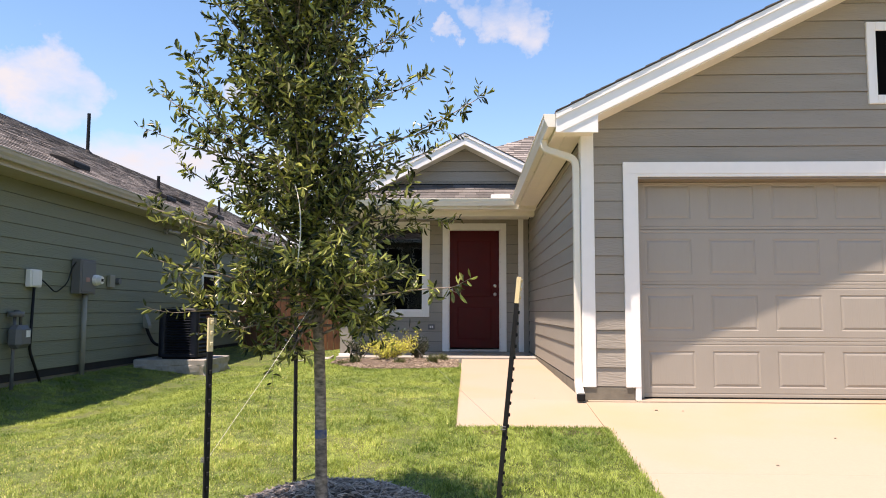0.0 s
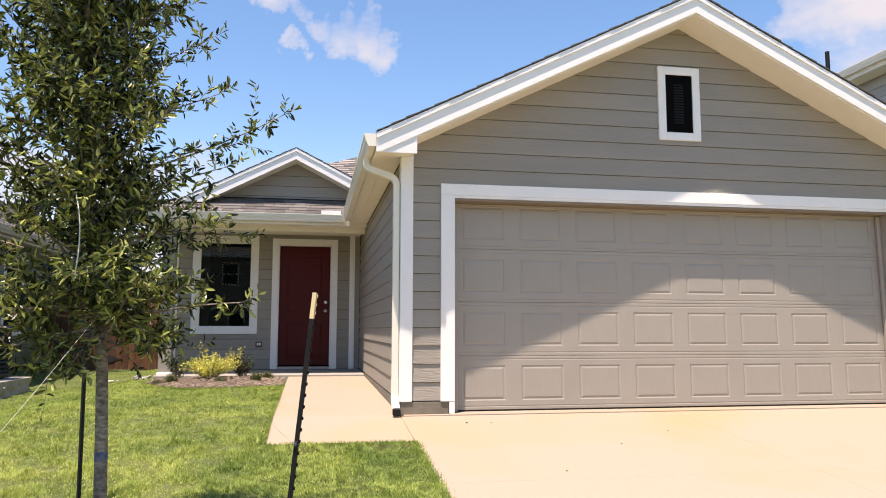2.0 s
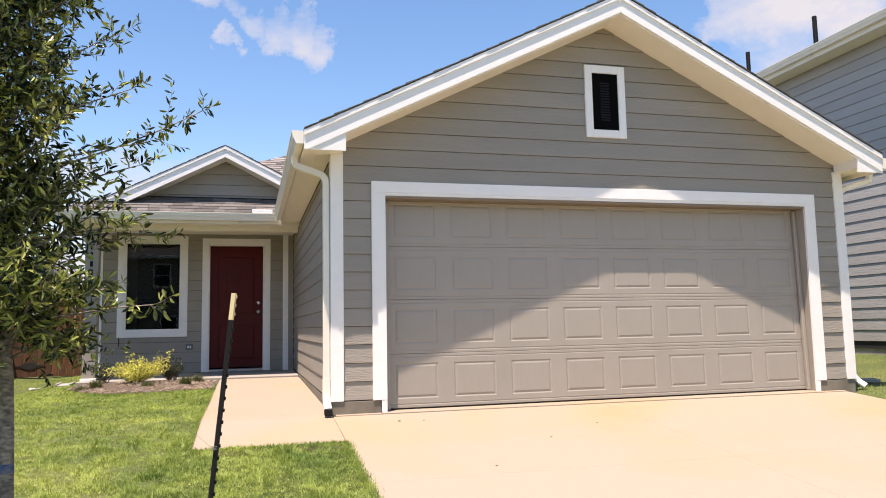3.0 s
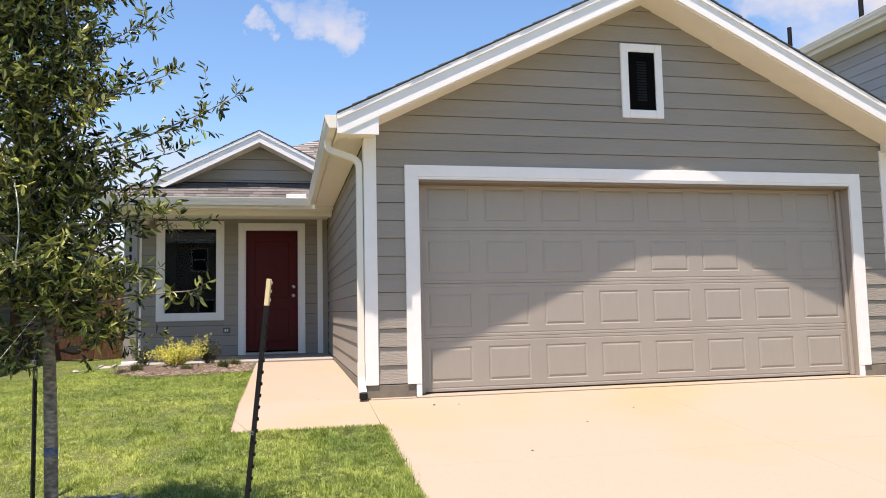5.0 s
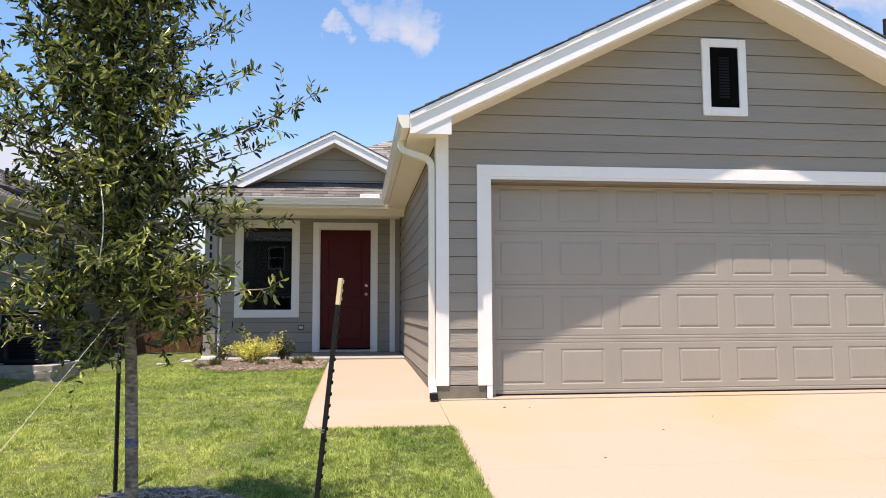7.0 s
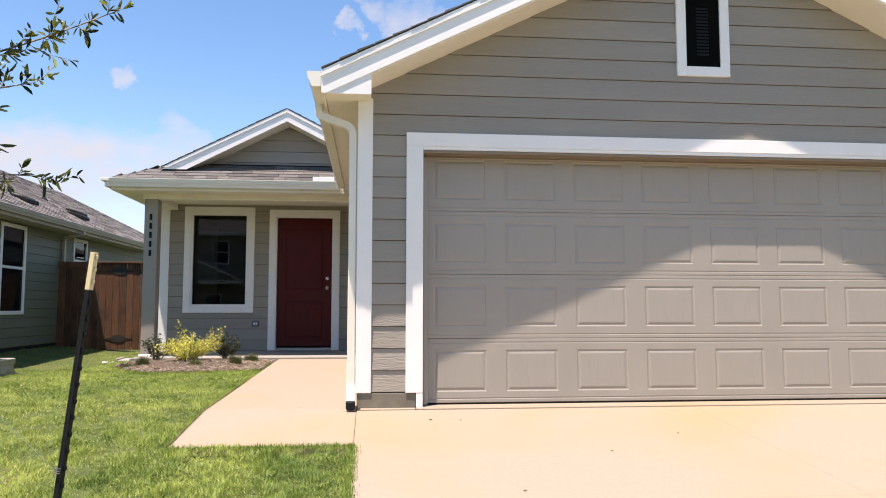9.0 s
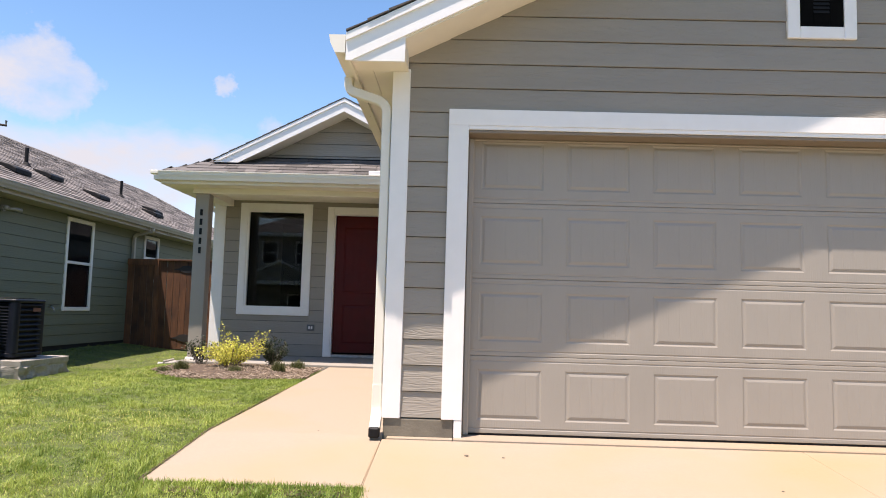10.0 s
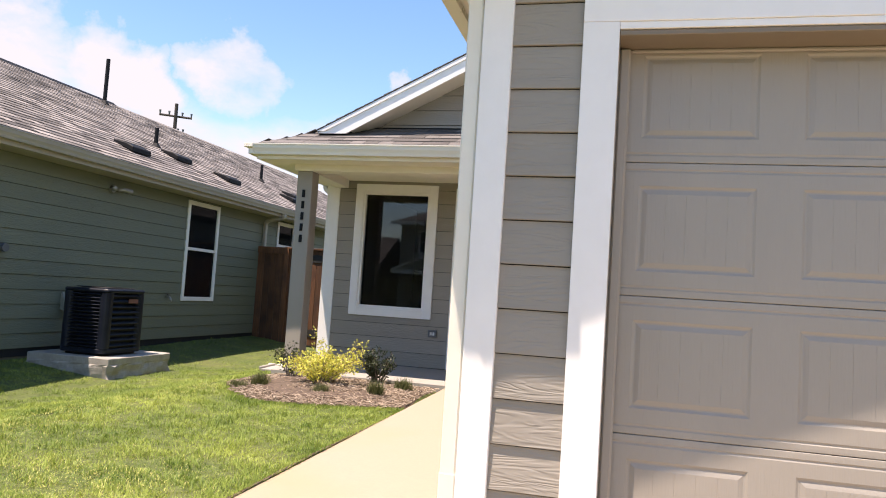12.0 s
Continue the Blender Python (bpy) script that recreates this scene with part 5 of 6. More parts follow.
part("rear_wall", boxes((RX + 0.151, RX + 7.849, R_Y1 - 0.15, R_Y1, -0.5, R_TOP)), M_PALE, pale)
REX, REZ = RX - 0.36, 5.42
proof = part("roof", prisms([(REX, REZ), (RX + 4, REZ + 0.42 * (4.36)), (RX + 8.36, REZ), (RX + 8.36, REZ - 0.04), (REX, REZ - 0.04)], R_Y0 - 0.3, R_Y1 + 0.3), M_SHINGLE, pale)
shingle_field("shingles", (REX - 0.02, R_Y0 - 0.3, REZ - 0.006), (0, 1, 0), Vector((1, 0, 0.42)).normalized(), R_Y1 - R_Y0 + 0.6, 2.5, proof, M_TABS, seed=9, expo=0.16)
part("gutter", gutter(REX - 0.004, R_Y0 - 0.3, R_Y1, REZ + 0.01, out=-0.11), M_CREAM, pale, "cream gutter")
part("fascia", boxes((REX, REX + 0.02, R_Y0 - 0.3, R_Y1, REZ - 0.18, REZ - 0.01)), M_CREAM, pale)
part("soffit", boxes((REX + 0.021, RX + 0.003, R_Y0 - 0.3, R_Y1, REZ - 0.178, REZ - 0.165)), M_SOFFIT, pale)
for y, h in ((3.55, 0.6), (5.36, 0.62)):
    part("vent_pipe", tubes([(REX + 0.3, y, REZ + 0.1), (REX + 0.3, y, REZ + 0.1 + h)], 0.04, 10), M_BLACK, proof, "dark vent pipe")

# ---- utility pole beyond the roofs ----
pole = base("utility_pole", -34.0, 47.0, -0.3)
tagged(pole, "wooden utility pole with two crossarms beyond the roofs", "utility pole")
PX, PYY = -34.0, 47.3
part("shaft", tubes([(PX, PYY, -0.5), (PX, PYY, 14.6)], [0.2, 0.13], 10), M_POLE, pole)
arm = (0.75, 0.55)
for z, L in ((13.6, 1.3), (12.3, 0.7)):
    part("crossarm", tubes([(PX - arm[0] * L, PYY - arm[1] * L, z), (PX + arm[0] * L, PYY + arm[1] * L, z)], 0.09, 6), M_POLE, pole)
    for s in (-0.95, -0.4, 0.4, 0.95):
        part("insulator", tubes([(PX + arm[0] * L * s, PYY + arm[1] * L * s, z + 0.08), (PX + arm[0] * L * s, PYY + arm[1] * L * s, z + 0.36)], [0.05, 0.09], 8), M_METER, pole)

# ---- across the street ----
road = part("road", boxes((-120, 120, -19.0, -9.6, -1.2, -0.84)), M_ASPHALT)
tagged(road, "asphalt street in front of the houses", "road", kind="structure")
kerb = part("kerb", boxes((-120, 120, -9.58, -9.4, -1.2, -0.70), bevel=0.02), M_CONC_GREY)
tagged(kerb, "grey concrete kerb along the street", "kerb", kind="structure")
opp = base("opposite_house", -7.5, -28, -0.8)
tagged(opp, "two-storey house across the street with white-framed windows", "house")
part("wall", boxes((-12.2, -2.5, -36, -26, -0.9, 5.2)), M_SIDING, opp)
bm = bmesh.new()
c = [bm.verts.new(p) for p in ((-12.7, -25.5, 5.1), (-2.0, -25.5, 5.1), (-2.0, -36.5, 5.1), (-12.7, -36.5, 5.1), (-7.4, -30.8, 7.7), (-7.3, -31.2, 7.7))]
for f in ((0, 1, 4), (1, 2, 5, 4), (2, 3, 5), (3, 0, 4, 5), (3, 2, 1, 0)):
    bm.faces.new([c[i] for i in f])
part("roof", bm, M_SHINGLE, opp)
part("fascia", boxes((-12.7, -2.0, -25.52, -25.46, 4.95, 5.16)), M_WHITE, opp)
part("porch_gable", prisms([(-12.0, 2.3), (-9.6, 3.35), (-7.2, 2.3)], -25.99, -24.4), M_SIDING, opp)
part("porch_fascia", boxes((-12.2, -7.0, -24.4, -24.3, 2.1, 2.32)), M_WHITE, opp)
for s in (-1, 1):
    part("porch_rake", prisms([(-9.6, 3.5), (-9.6 + 2.6 * s, 2.32), (-9.6 + 2.6 * s, 2.2), (-9.6, 3.36)], -24.4, -24.3), M_WHITE, opp)
for cx, z0, z1 in ((-10.6, 3.3, 4.7), (-8.6, 3.3, 4.7), (-5.6, 3.3, 4.7), (-4.0, 3.3, 4.7), (-5.2, -0.1, 1.7), (-9.0, -0.6, 1.6)):
    w = part("window", frame_boards(bmesh.new(), cx - 0.5, cx + 0.5, z0, z1, 0.1, 0, 0.05), M_WHITE, opp, m=Matrix.Translation((0, -26, 0)))
    # pane coloured near-black in place of an unlit room behind it
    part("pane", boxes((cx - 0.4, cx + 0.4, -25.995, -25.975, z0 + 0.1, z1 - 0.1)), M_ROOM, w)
    part("sash_bar", boxes((cx - 0.4, cx + 0.4, -25.974, -25.955, (z0 + z1) / 2 - 0.03, (z0 + z1) / 2 + 0.03)), M_WHITE, w)

opp = base("opposite_house", -22, -29, -0.8)
tagged(opp, "low shingled house across the street beside the taller one", "house")
part("wall", boxes((-29.0, -14.5, -35, -27, -0.9, 2.0)), M_SAGE, opp)
part("roof", prisms([(-26.4, 2.0), (-31.0, 4.6), (-35.6, 2.0)], -29.6, -13.9, "x"), M_SHINGLE, opp)
part("garage_front", boxes((-20.0, -15.2, -26.99, -26.9, -0.8, 1.5)), M_GARAGE, opp)

# porch-end downspout and splash blocks
ds3 = base("downspout", -3.3, 6.3, 0.0)
tagged(ds3, "white downspout behind the porch post", "downspout")
part("pipe", rect_tube(curve_points([(-3.44, 6.5, 2.43), (-3.44, 6.5, 2.35), (-3.28, 6.5, 2.24), (-3.28, 6.5, 0.02)]), 0.06, 0.07), M_WHITE, ds3)
for x, y, turn in ((-3.4, 5.3, 95.0), (6.45, 0.62, -35.0)):
    bm = boxes((-0.22, 0.22, -0.09, 0.09, -0.03, 0.012), (-0.22, 0.22, -0.11, -0.075, -0.01, 0.035), (-0.22, 0.22, 0.075, 0.11, -0.01, 0.035), bevel=0.008)
    tagged(part("splash_block", bm, M_CONC_GREY, m=pose(x, y, ground_z(x, y) + 0.02, 0, 0, turn)), "pale concrete splash block on the grass", "splash block")
ub = base("utility_box", -3.27, 7.1, 0.45)
tagged(ub, "grey utility box on the house's side wall", "service box")
part("box", boxes((-3.36, -3.21, 6.95, 7.2, 0.5, 0.85), bevel=0.01), M_METER, ub)
part("conduit", tubes([(-3.27, 7.08, 0.5), (-3.27, 7.08, -0.1)], 0.025, 8), M_METER, ub)

# ---- staked young tree ----
rng = random.Random(21)
TX, TY = -1.769, -3.23
TZ = ground_z(TX, TY)


def ring_mound(name, cx, cy, r, h, mat, seed, outline=None):
    """A low mound with an uneven rim."""
    rr = random.Random(seed)
    bm = bmesh.new()
    rim = [1 + 0.12 * rr.uniform(-1, 1) for _ in range(28)]
    top = bm.verts.new((cx, cy, ground_z(cx, cy) + h))
    prev = None
    rings = []
    for k in range(1, 7):
        f = k / 6
        ring = []
        for i in range(28):
            a = 2 * math.pi * i / 28
            R = r * f * (1 + (rim[i] - 1) * f)
            x, y = cx + R * math.cos(a), cy + R * math.sin(a)
            z = ground_z(x, y) + h * (1 - f * f) ** 0.8 + 0.012 * rr.uniform(-1, 1) * (1 - f) - (0.02 if k == 6 else 0)
            ring.append(bm.verts.new((x, y, z)))
        rings.append(ring)
    for i in range(28):
        bm.faces.new((top, rings[0][i], rings[0][(i + 1) % 28]))
        for a, b in zip(rings, rings[1:]):
            bm.faces.new((a[i], b[i], b[(i + 1) % 28], a[(i + 1) % 28]))
    return part(name, bm, mat, smooth=True)


M_MULCHBED = material("dark_mulch_bed", (0.1, 0.07, 0.05), rough=1.0, var=0.45, scale=35, bump=0.8, bump_scale=40)


def chips(name, spots, mat, parent, seed, lift=0.006, size=(0.025, 0.07)):
    """Shredded bark: many small thick splinters, joined."""
    rr = random.Random(seed)
    vs, fs = [], []
    for x, y, z in spots:
        L, w, t = rr.uniform(*size), rr.uniform(0.004, 0.011), rr.uniform(0.003, 0.006)
        m = Matrix.Translation((x, y, z + lift + rr.uniform(0, 0.014))) @ Euler((rr.uniform(-0.5, 0.5), rr.uniform(-0.45, 0.45), rr.uniform(0, 6.28))).to_matrix().to_4x4()
        b = len(vs)
        for p in ((-L / 2, -w / 2, 0), (L / 2, -w / 3, 0), (L / 2, w / 3, 0), (-L / 2, w / 2, 0), (-L / 3, 0, t), (L / 3, 0, t)):
            vs.append(tuple(m @ Vector(p)))
        fs += [(b, b + 1, b + 5, b + 4), (b + 2, b + 3, b + 4, b + 5), (b + 1, b + 2, b + 5), (b + 3, b, b + 4)]
    me = bpy.data.meshes.new(name)
    me.from_pydata(vs, [], fs)
    me.materials.append(mat)
    return tagged(part(name, me, mat, parent), kind="stuff")


MR, MH = 0.6, 0.16
mulch = ring_mound("mulch_ring", TX + 0.03, TY + 0.1, MR, MH, M_MULCHBED, 3)
tagged(mulch, "raised ring of shredded bark mulch round the tree", "mulch", kind="stuff")
spots = []
for i in range(3400):
    a, f = rng.uniform(0, 6.283), math.sqrt(rng.random()) * 1.03
    x, y = TX + 0.03 + MR * f * math.cos(a), TY + 0.1 + MR * f * math.sin(a)
    spots.append((x, y, ground_z(x, y) + MH * max(0, 1 - f * f) ** 0.8))
M_GREYMULCH = leafy("grey_shredded_bark", (0.13, 0.1, 0.08), (0.5, 0.42, 0.35), rough=0.9, through_light=0.02)
chips("bark_chips", spots, M_GREYMULCH, mulch, 5)

tree = base("young_oak_tree", TX, TY, TZ)
tagged(tree, "young staked live oak with slender trunk and narrow-leaved crown", "tree")


def trunk_at(z):
    """The trunk's centre at a height above the garage floor."""
    k = z + 0.27
    off = min(max((z - 0.6) / 0.9, 0), 1)
    return Vector((TX - 0.042 * k + 0.008 * math.sin(k * 1.7) - 0.052 * off * off * (3 - 2 * off), TY + 0.015 * math.sin(k * 2.3), z))


zs = [-0.3, -0.16, -0.1, 0.0, 0.2, 0.4, 0.6, 0.8, 1.0, 1.3, 1.6, 1.9, 2.2, 2.5, 2.8, 3.1]
rs = [0.045, 0.04, 0.032, 0.0295, 0.0285, 0.028, 0.027, 0.026, 0.024, 0.023, 0.019, 0.016, 0.013, 0.01, 0.007, 0.003]
trunk = part("trunk", tubes([trunk_at(z) for z in zs], rs, 14), M_BARK, tree, "pale grey bark with rings", smooth=True)
bm = tubes([trunk_at(z) for z in (0.185, 0.2, 0.225)], [0.0295, 0.0297, 0.0293], 14)
part("paint_mark", bm, M_BLUE, trunk, "blue paint mark")

leaf_v, leaf_f = [], []


def add_leaf(store_v, store_f, p, way, side, L, w, fold=0.25):
    """A folded pointed leaf."""
    nrm = way.cross(side).normalized()
    b = len(store_v)
    m, k = p + way * L * 0.4 + nrm * w * fold, p + way * L * 0.78 + nrm * (w * fold * 0.7 - L * 0.03)
    for q in (p, m + side * w / 2, k + side * w * 0.4, p + way * L - nrm * L * 0.08, k - side * w * 0.4, m - side * w / 2):
        store_v.append(tuple(q))
    store_f.extend([(b, b + 1, b + 2, b + 3), (b, b + 3, b + 4, b + 5)])


def unit(rr):
    while True:
        v = Vector((rr.uniform(-1, 1), rr.uniform(-1, 1), rr.uniform(-1, 1)))
        if 0.05 < v.length < 1:
            return v.normalized()


limbs = bmesh.new()


def twig(p, way, L, rr, leaves=14, size=(0.034, 0.064), r=0.0018):
    """A leafy shoot that bends up or hangs a little."""
    pts = [p.copy()]
    d = way.normalized()
    n = 5
    for i in range(n):
        d = (d + unit(rr) * 0.16 + Vector((0, 0, 0.07))).normalized()
        pts.append(pts[-1] + d * L / n)
    tube(limbs, pts, [r * (1 - 0.7 * i / n) for i in range(n + 1)], 3)
    for i in range(leaves):
        f = (i + rr.random()) / leaves * n
        k = min(int(f), n - 1)
        q = pts[k].lerp(pts[k + 1], f - k)
        ax = (pts[k + 1] - pts[k]).normalized()
        out = ax.cross(unit(rr)).normalized()
        way2 = (ax * rr.uniform(0.1, 0.9) + out * rr.uniform(0.6, 1.0) + unit(rr) * 0.25).normalized()
        side = way2.cross(unit(rr)).normalized()
        L2 = rr.uniform(*size)
        add_leaf(leaf_v, leaf_f, q, way2, side, L2, L2 * rr.uniform(0.22, 0.33))


def branch(p, way, L, rr, r=0.009, droop=0.0, rise=0.08, twigs=12, bare=0.22, tl=(0.1, 0.24), leaves=15, wander=0.11):
    pts = [p.copy()]
    d = way.normalized()
    n = 8
    for i in range(n):
        d = (d + unit(rr) * wander + Vector((0, 0, rise - droop * (i / n)))).normalized()
        pts.append(pts[-1] + d * L / n)
    tube(limbs, pts, [r * (1 - 0.8 * i / n) + 0.001 for i in range(n + 1)], 5)
    for i in range(twigs):
        f = (bare + (1 - bare) * (i + rr.random()) / twigs) * n
        k = min(int(f), n - 1)
        q = pts[k].lerp(pts[k + 1], f - k)
        ax = (pts[k + 1] - pts[k]).normalized()
        out = ax.cross(unit(rr)).normalized()
        twig(q, ax * rr.uniform(0.3, 0.9) + out * rr.uniform(0.5, 1.1), rr.uniform(*tl) * (1.0 - 0.3 * f / n), rr, leaves)
    twig(pts[-1], d, rr.uniform(*tl), rr, leaves)
    return pts


def crown_radius(z):
    """Reach of the crown by height."""
    table = ((0.55, 0.42), (0.8, 0.54), (1.1, 0.52), (1.5, 0.45), (2.0, 0.5), (2.4, 0.47), (2.8, 0.27), (3.15, 0.1))
    for (z0, r0), (z1, r1) in zip(table, table[1:]):
        if z <= z1:
            return r0 + (r1 - r0) * max(0, (z - z0)) / (z1 - z0)
    return 0.08


for i in range(108):
    z = 0.66 + 2.36 * (i + rng.random()) / 108
    az = i * 2.39996 + rng.uniform(-0.4, 0.4)
    L = crown_radius(z + 0.15) * rng.uniform(0.5, 1.2) * (1 - 0.12 * math.cos(az))
    el = rng.uniform(0.1, 0.7) if z > 0.95 else rng.uniform(-0.15, 0.5)
    way = Vector((math.cos(az) * math.cos(el), math.sin(az) * math.cos(el), math.sin(el)))
    branch(trunk_at(z), way, L * 1.08, rng, r=0.0075, droop=0.25 if z < 1.0 else 0.02, twigs=int(6 + 14 * L))
# short inner shoots that fill the heart of the crown
for i in range(330):
    z = 0.78 + 2.2 * rng.random()
    az = rng.uniform(0, 6.283)
    twig(trunk_at(z), Vector((math.cos(az), math.sin(az), rng.uniform(0.1, 0.9))), rng.uniform(0.16, 0.3), rng, leaves=15)
# the long shoots that stand out of the outline
SHOOTS = [(1.35, (-0.95, 0.0, 1.93), 7, 0.62), (1.4, (-0.97, 0.02, 1.76), 5, 0.6), (1.35, (-0.66, 0.0, 1.86), 7, 0.35), (1.05, (-0.94, 0.0, 1.38), 13, 0.35), (1.15, (-0.84, 0.1, 1.5), 8, 0.4),
          (0.95, (-0.72, -0.1, 1.1), 13, 0.3), (0.85, (-0.7, -0.1, 0.86), 12, 0.3), (0.8, (-0.52, -0.2, 0.68), 10, 0.3), (0.8, (-0.33, -0.15, 0.6), 9, 0.35), (0.8, (-0.16, -0.2, 0.58), 8, 0.35),
          (1.45, (0.82, 0.5, 2.03), 7, 0.66), (1.4, (0.6, 0.4, 1.66), 4, 0.6), (1.2, (0.6, 0.42, 1.42), 5, 0.55), (1.7, (0.48, 0.2, 2.04), 9, 0.35), (1.9, (0.42, 0.2, 2.38), 9, 0.35),
          (0.86, (0.67, -0.5, 0.87), 6, 0.6), (0.95, (0.36, -0.12, 0.98), 10, 0.3), (0.85, (0.27, -0.1, 0.74), 9, 0.3), (1.0, (0.42, 0.2, 1.02), 10, 0.3), (0.9, (0.3, -0.28, 0.76), 9, 0.3),
          (1.5, (0.52, 0.25, 1.85), 9, 0.35), (1.7, (-0.6, 0.1, 2.3), 9, 0.35), (1.2, (0.5, 0.15, 1.3), 9, 0.3), (0.9, (-0.36, -0.35, 0.84), 10, 0.3)]
for z, end, tw, bare in SHOOTS:
    p = trunk_at(z)
    way = Vector((TX + end[0], TY + end[1], end[2])) - p
    branch(p, way, way.length - 0.07, rng, r=0.0065, rise=0.0, twigs=tw, bare=bare, tl=(0.07, 0.16), leaves=11, wander=0.05)
# upright and hanging side twigs of the long shoot
fork = trunk_at(1.45).lerp(Vector((TX + 0.82, TY + 0.5, 2.03)), 0.74)
twig(fork, Vector((0.02, 0.0, 1.0)), 0.28, rng, leaves=18)
twig(fork - Vector((0.08, 0.05, 0.05)), Vector((0.9, 0.2, -0.9)), 0.2, rng, leaves=14)
twig(Vector((TX - 0.19, TY - 0.16, 0.77)), Vector((-0.12, 0, -1.1)), 0.4, rng, leaves=15, r=0.0026)
tagged(part("branchwork", limbs, M_BARK, tree, smooth=True), kind="stuff")
me = bpy.data.meshes.new("crown")
me.from_pydata(leaf_v, [], leaf_f)
me.materials.append(M_LEAF)
tagged(part("crown", me, M_LEAF, tree, "small glossy leaves coloured from crown-shade dark to highlight yellow-green"), kind="stuff")

hang = [trunk_at(1.35) + Vector(p) for p in ((0.0, -0.2, 0.02), (0.02, -0.3, 0.04), (0.06, -0.36, -0.06), (0.075, -0.38, -0.2), (0.06, -0.385, -0.36))]
part("dead_twig", tubes(curve_points(hang, 4), 0.0028, 5), M_TWINE, tree, "pale bare hanging twig", smooth=True)


def t_post(foot, top, tip=0.125, studs=True, turn=0.0):
    """A studded steel T-post with a pale painted tip."""
    foot, top = Vector(foot), Vector(top)
    L = (top - foot).length
    up = (top - foot).normalized()
    face = Vector((math.sin(radians(turn)), -math.cos(radians(turn)), 0.0))       # the way the studs point
    back = (up * face.dot(up) - face).normalized()
    m = Matrix.Translation(foot) @ Matrix((back.cross(up), back, up)).transposed().to_4x4()
    ob = new("stake")
    ob.matrix_basis = PLACED[ob] = m
    tagged(ob, "black studded steel T-post with a pale tip beside the tree", "stake", "tree stakes")
    part("shaft", boxes((-0.011, 0.011, -0.0175, -0.0125, -0.25, L - tip), (-0.0025, 0.0025, -0.0125, 0.004, -0.25, L - tip), bevel=0.001), M_BLACK, ob, m=m)
    part("painted_tip", boxes((-0.0115, 0.0115, -0.0178, -0.0122, L - tip, L), (-0.0027, 0.0027, -0.0122, 0.0042, L - tip, L), bevel=0.001), M_WOODTIP, ob, "pale weathered paint", m=m)
    for i in range(int((L - tip) / 0.053)):
        z = 0.02 + i * 0.053
        part("stud", boxes((-0.006, 0.006, -0.0255, -0.0176, z, z + 0.017), bevel=0.003), M_BLACK, ob, m=m)
    for z in (L - 0.105, L - 0.065, L - 0.025):
        part("tip_stud", boxes((-0.006, 0.006, -0.0245, -0.0179, z, z + 0.016), bevel=0.003), M_WOODTIP, ob, "pale weathered paint", m=m)
    return ob


t_post((-2.037, -4.11, ground_z(-2.04, -4.1)), (-2.041, -4.1, 0.773), turn=55)
t_post((-0.955, -3.37, ground_z(-0.95, -3.37)), (-0.83, -3.34, 0.965), turn=78)
t_post((-2.10, -2.42, ground_z(-2.1, -2.42)), (-2.14, -2.30, 0.98), turn=60)


def wrap(name, centre, r, turns=3):
    pts = [Vector(centre) + Vector((r * math.cos(a), r * math.sin(a), 0.0022 * a / 2)) for a in (2 * math.pi * turns * k / 40 for k in range(41))]
    return tubes(pts, 0.0015, 5)


for wrap_at, pull, mat in (((-2.038, -4.105, 0.24), (TX, TY, 0.93), M_TWINE), ((-0.9, -3.355, 0.25), (TX, TY, 1.05), M_GALV), ((-2.12, -2.37, 0.55), (TX, TY, 1.0), M_GALV)):
    tie = base("guy_wire", *wrap_at)
    tagged(tie, "thin tie wire from stake to trunk", "tie wire", "tree ties")
    a, b = Vector(wrap_at), Vector(pull)
    part("wire", tubes([a, a.lerp(b, 0.5) - Vector((0, 0, 0.01)), b], 0.0008 if mat is M_TWINE else 0.0006, 5), mat, tie)
    part("coil", wrap("coil", wrap_at, 0.0145), M_METER, tie)

# ---- planting bed beside the porch ----
BED = [(-1.21, 3.2), (-1.55, 3.02), (-2.0, 2.86), (-2.4, 2.84), (-2.75, 3.12), (-2.98, 3.5), (-3.0, 4.0), (-2.93, 4.6), (-1.22, 4.6)]


def in_bed(x, y, grow=0.0):
    inside = False
    for (x0, y0), (x1, y1) in zip(BED, BED[1:] + BED[:1]):
        if (y0 > y) != (y1 > y) and x < (x1 - x0) * (y - y0) / (y1 - y0) + x0:
            inside = not inside
    return inside


bm = bmesh.new()
rim = [bm.verts.new((x, y, ground_z(x, y) - 0.02)) for x, y in BED]
mid = bm.verts.new((-2.1, 3.85, ground_z(-2.1, 3.85) + 0.075))
inner = [bm.verts.new((x * 0.6 - 2.1 * 0.4, y * 0.6 + 3.85 * 0.4, ground_z(x, y) + 0.06)) for x, y in BED]
k = len(BED)
for i in range(k):
    bm.faces.new((rim[i], rim[(i + 1) % k], inner[(i + 1) % k], inner[i]))
    bm.faces.new((inner[i], inner[(i + 1) % k], mid))
bed = part("planting_bed", bm, M_MULCHBED, smooth=True)
tagged(bed, "mulched planting bed beside the porch and walkway", "planting bed", kind="structure")


def bed_z(x, y):
    d = math.hypot((x + 2.1) / 0.9, (y - 3.85) / 0.9)
    return ground_z(x, y) + 0.07 - 0.05 * min(d, 1.1)


spots = []
while len(spots) < 5200:
    x, y = rng.uniform(-3.05, -1.2), rng.uniform(2.8, 4.62)
    if in_bed(x, y):
        spots.append((x, y, bed_z(x, y)))
chips("bark_chips", spots, M_MULCH, bed, 7, size=(0.03, 0.085))


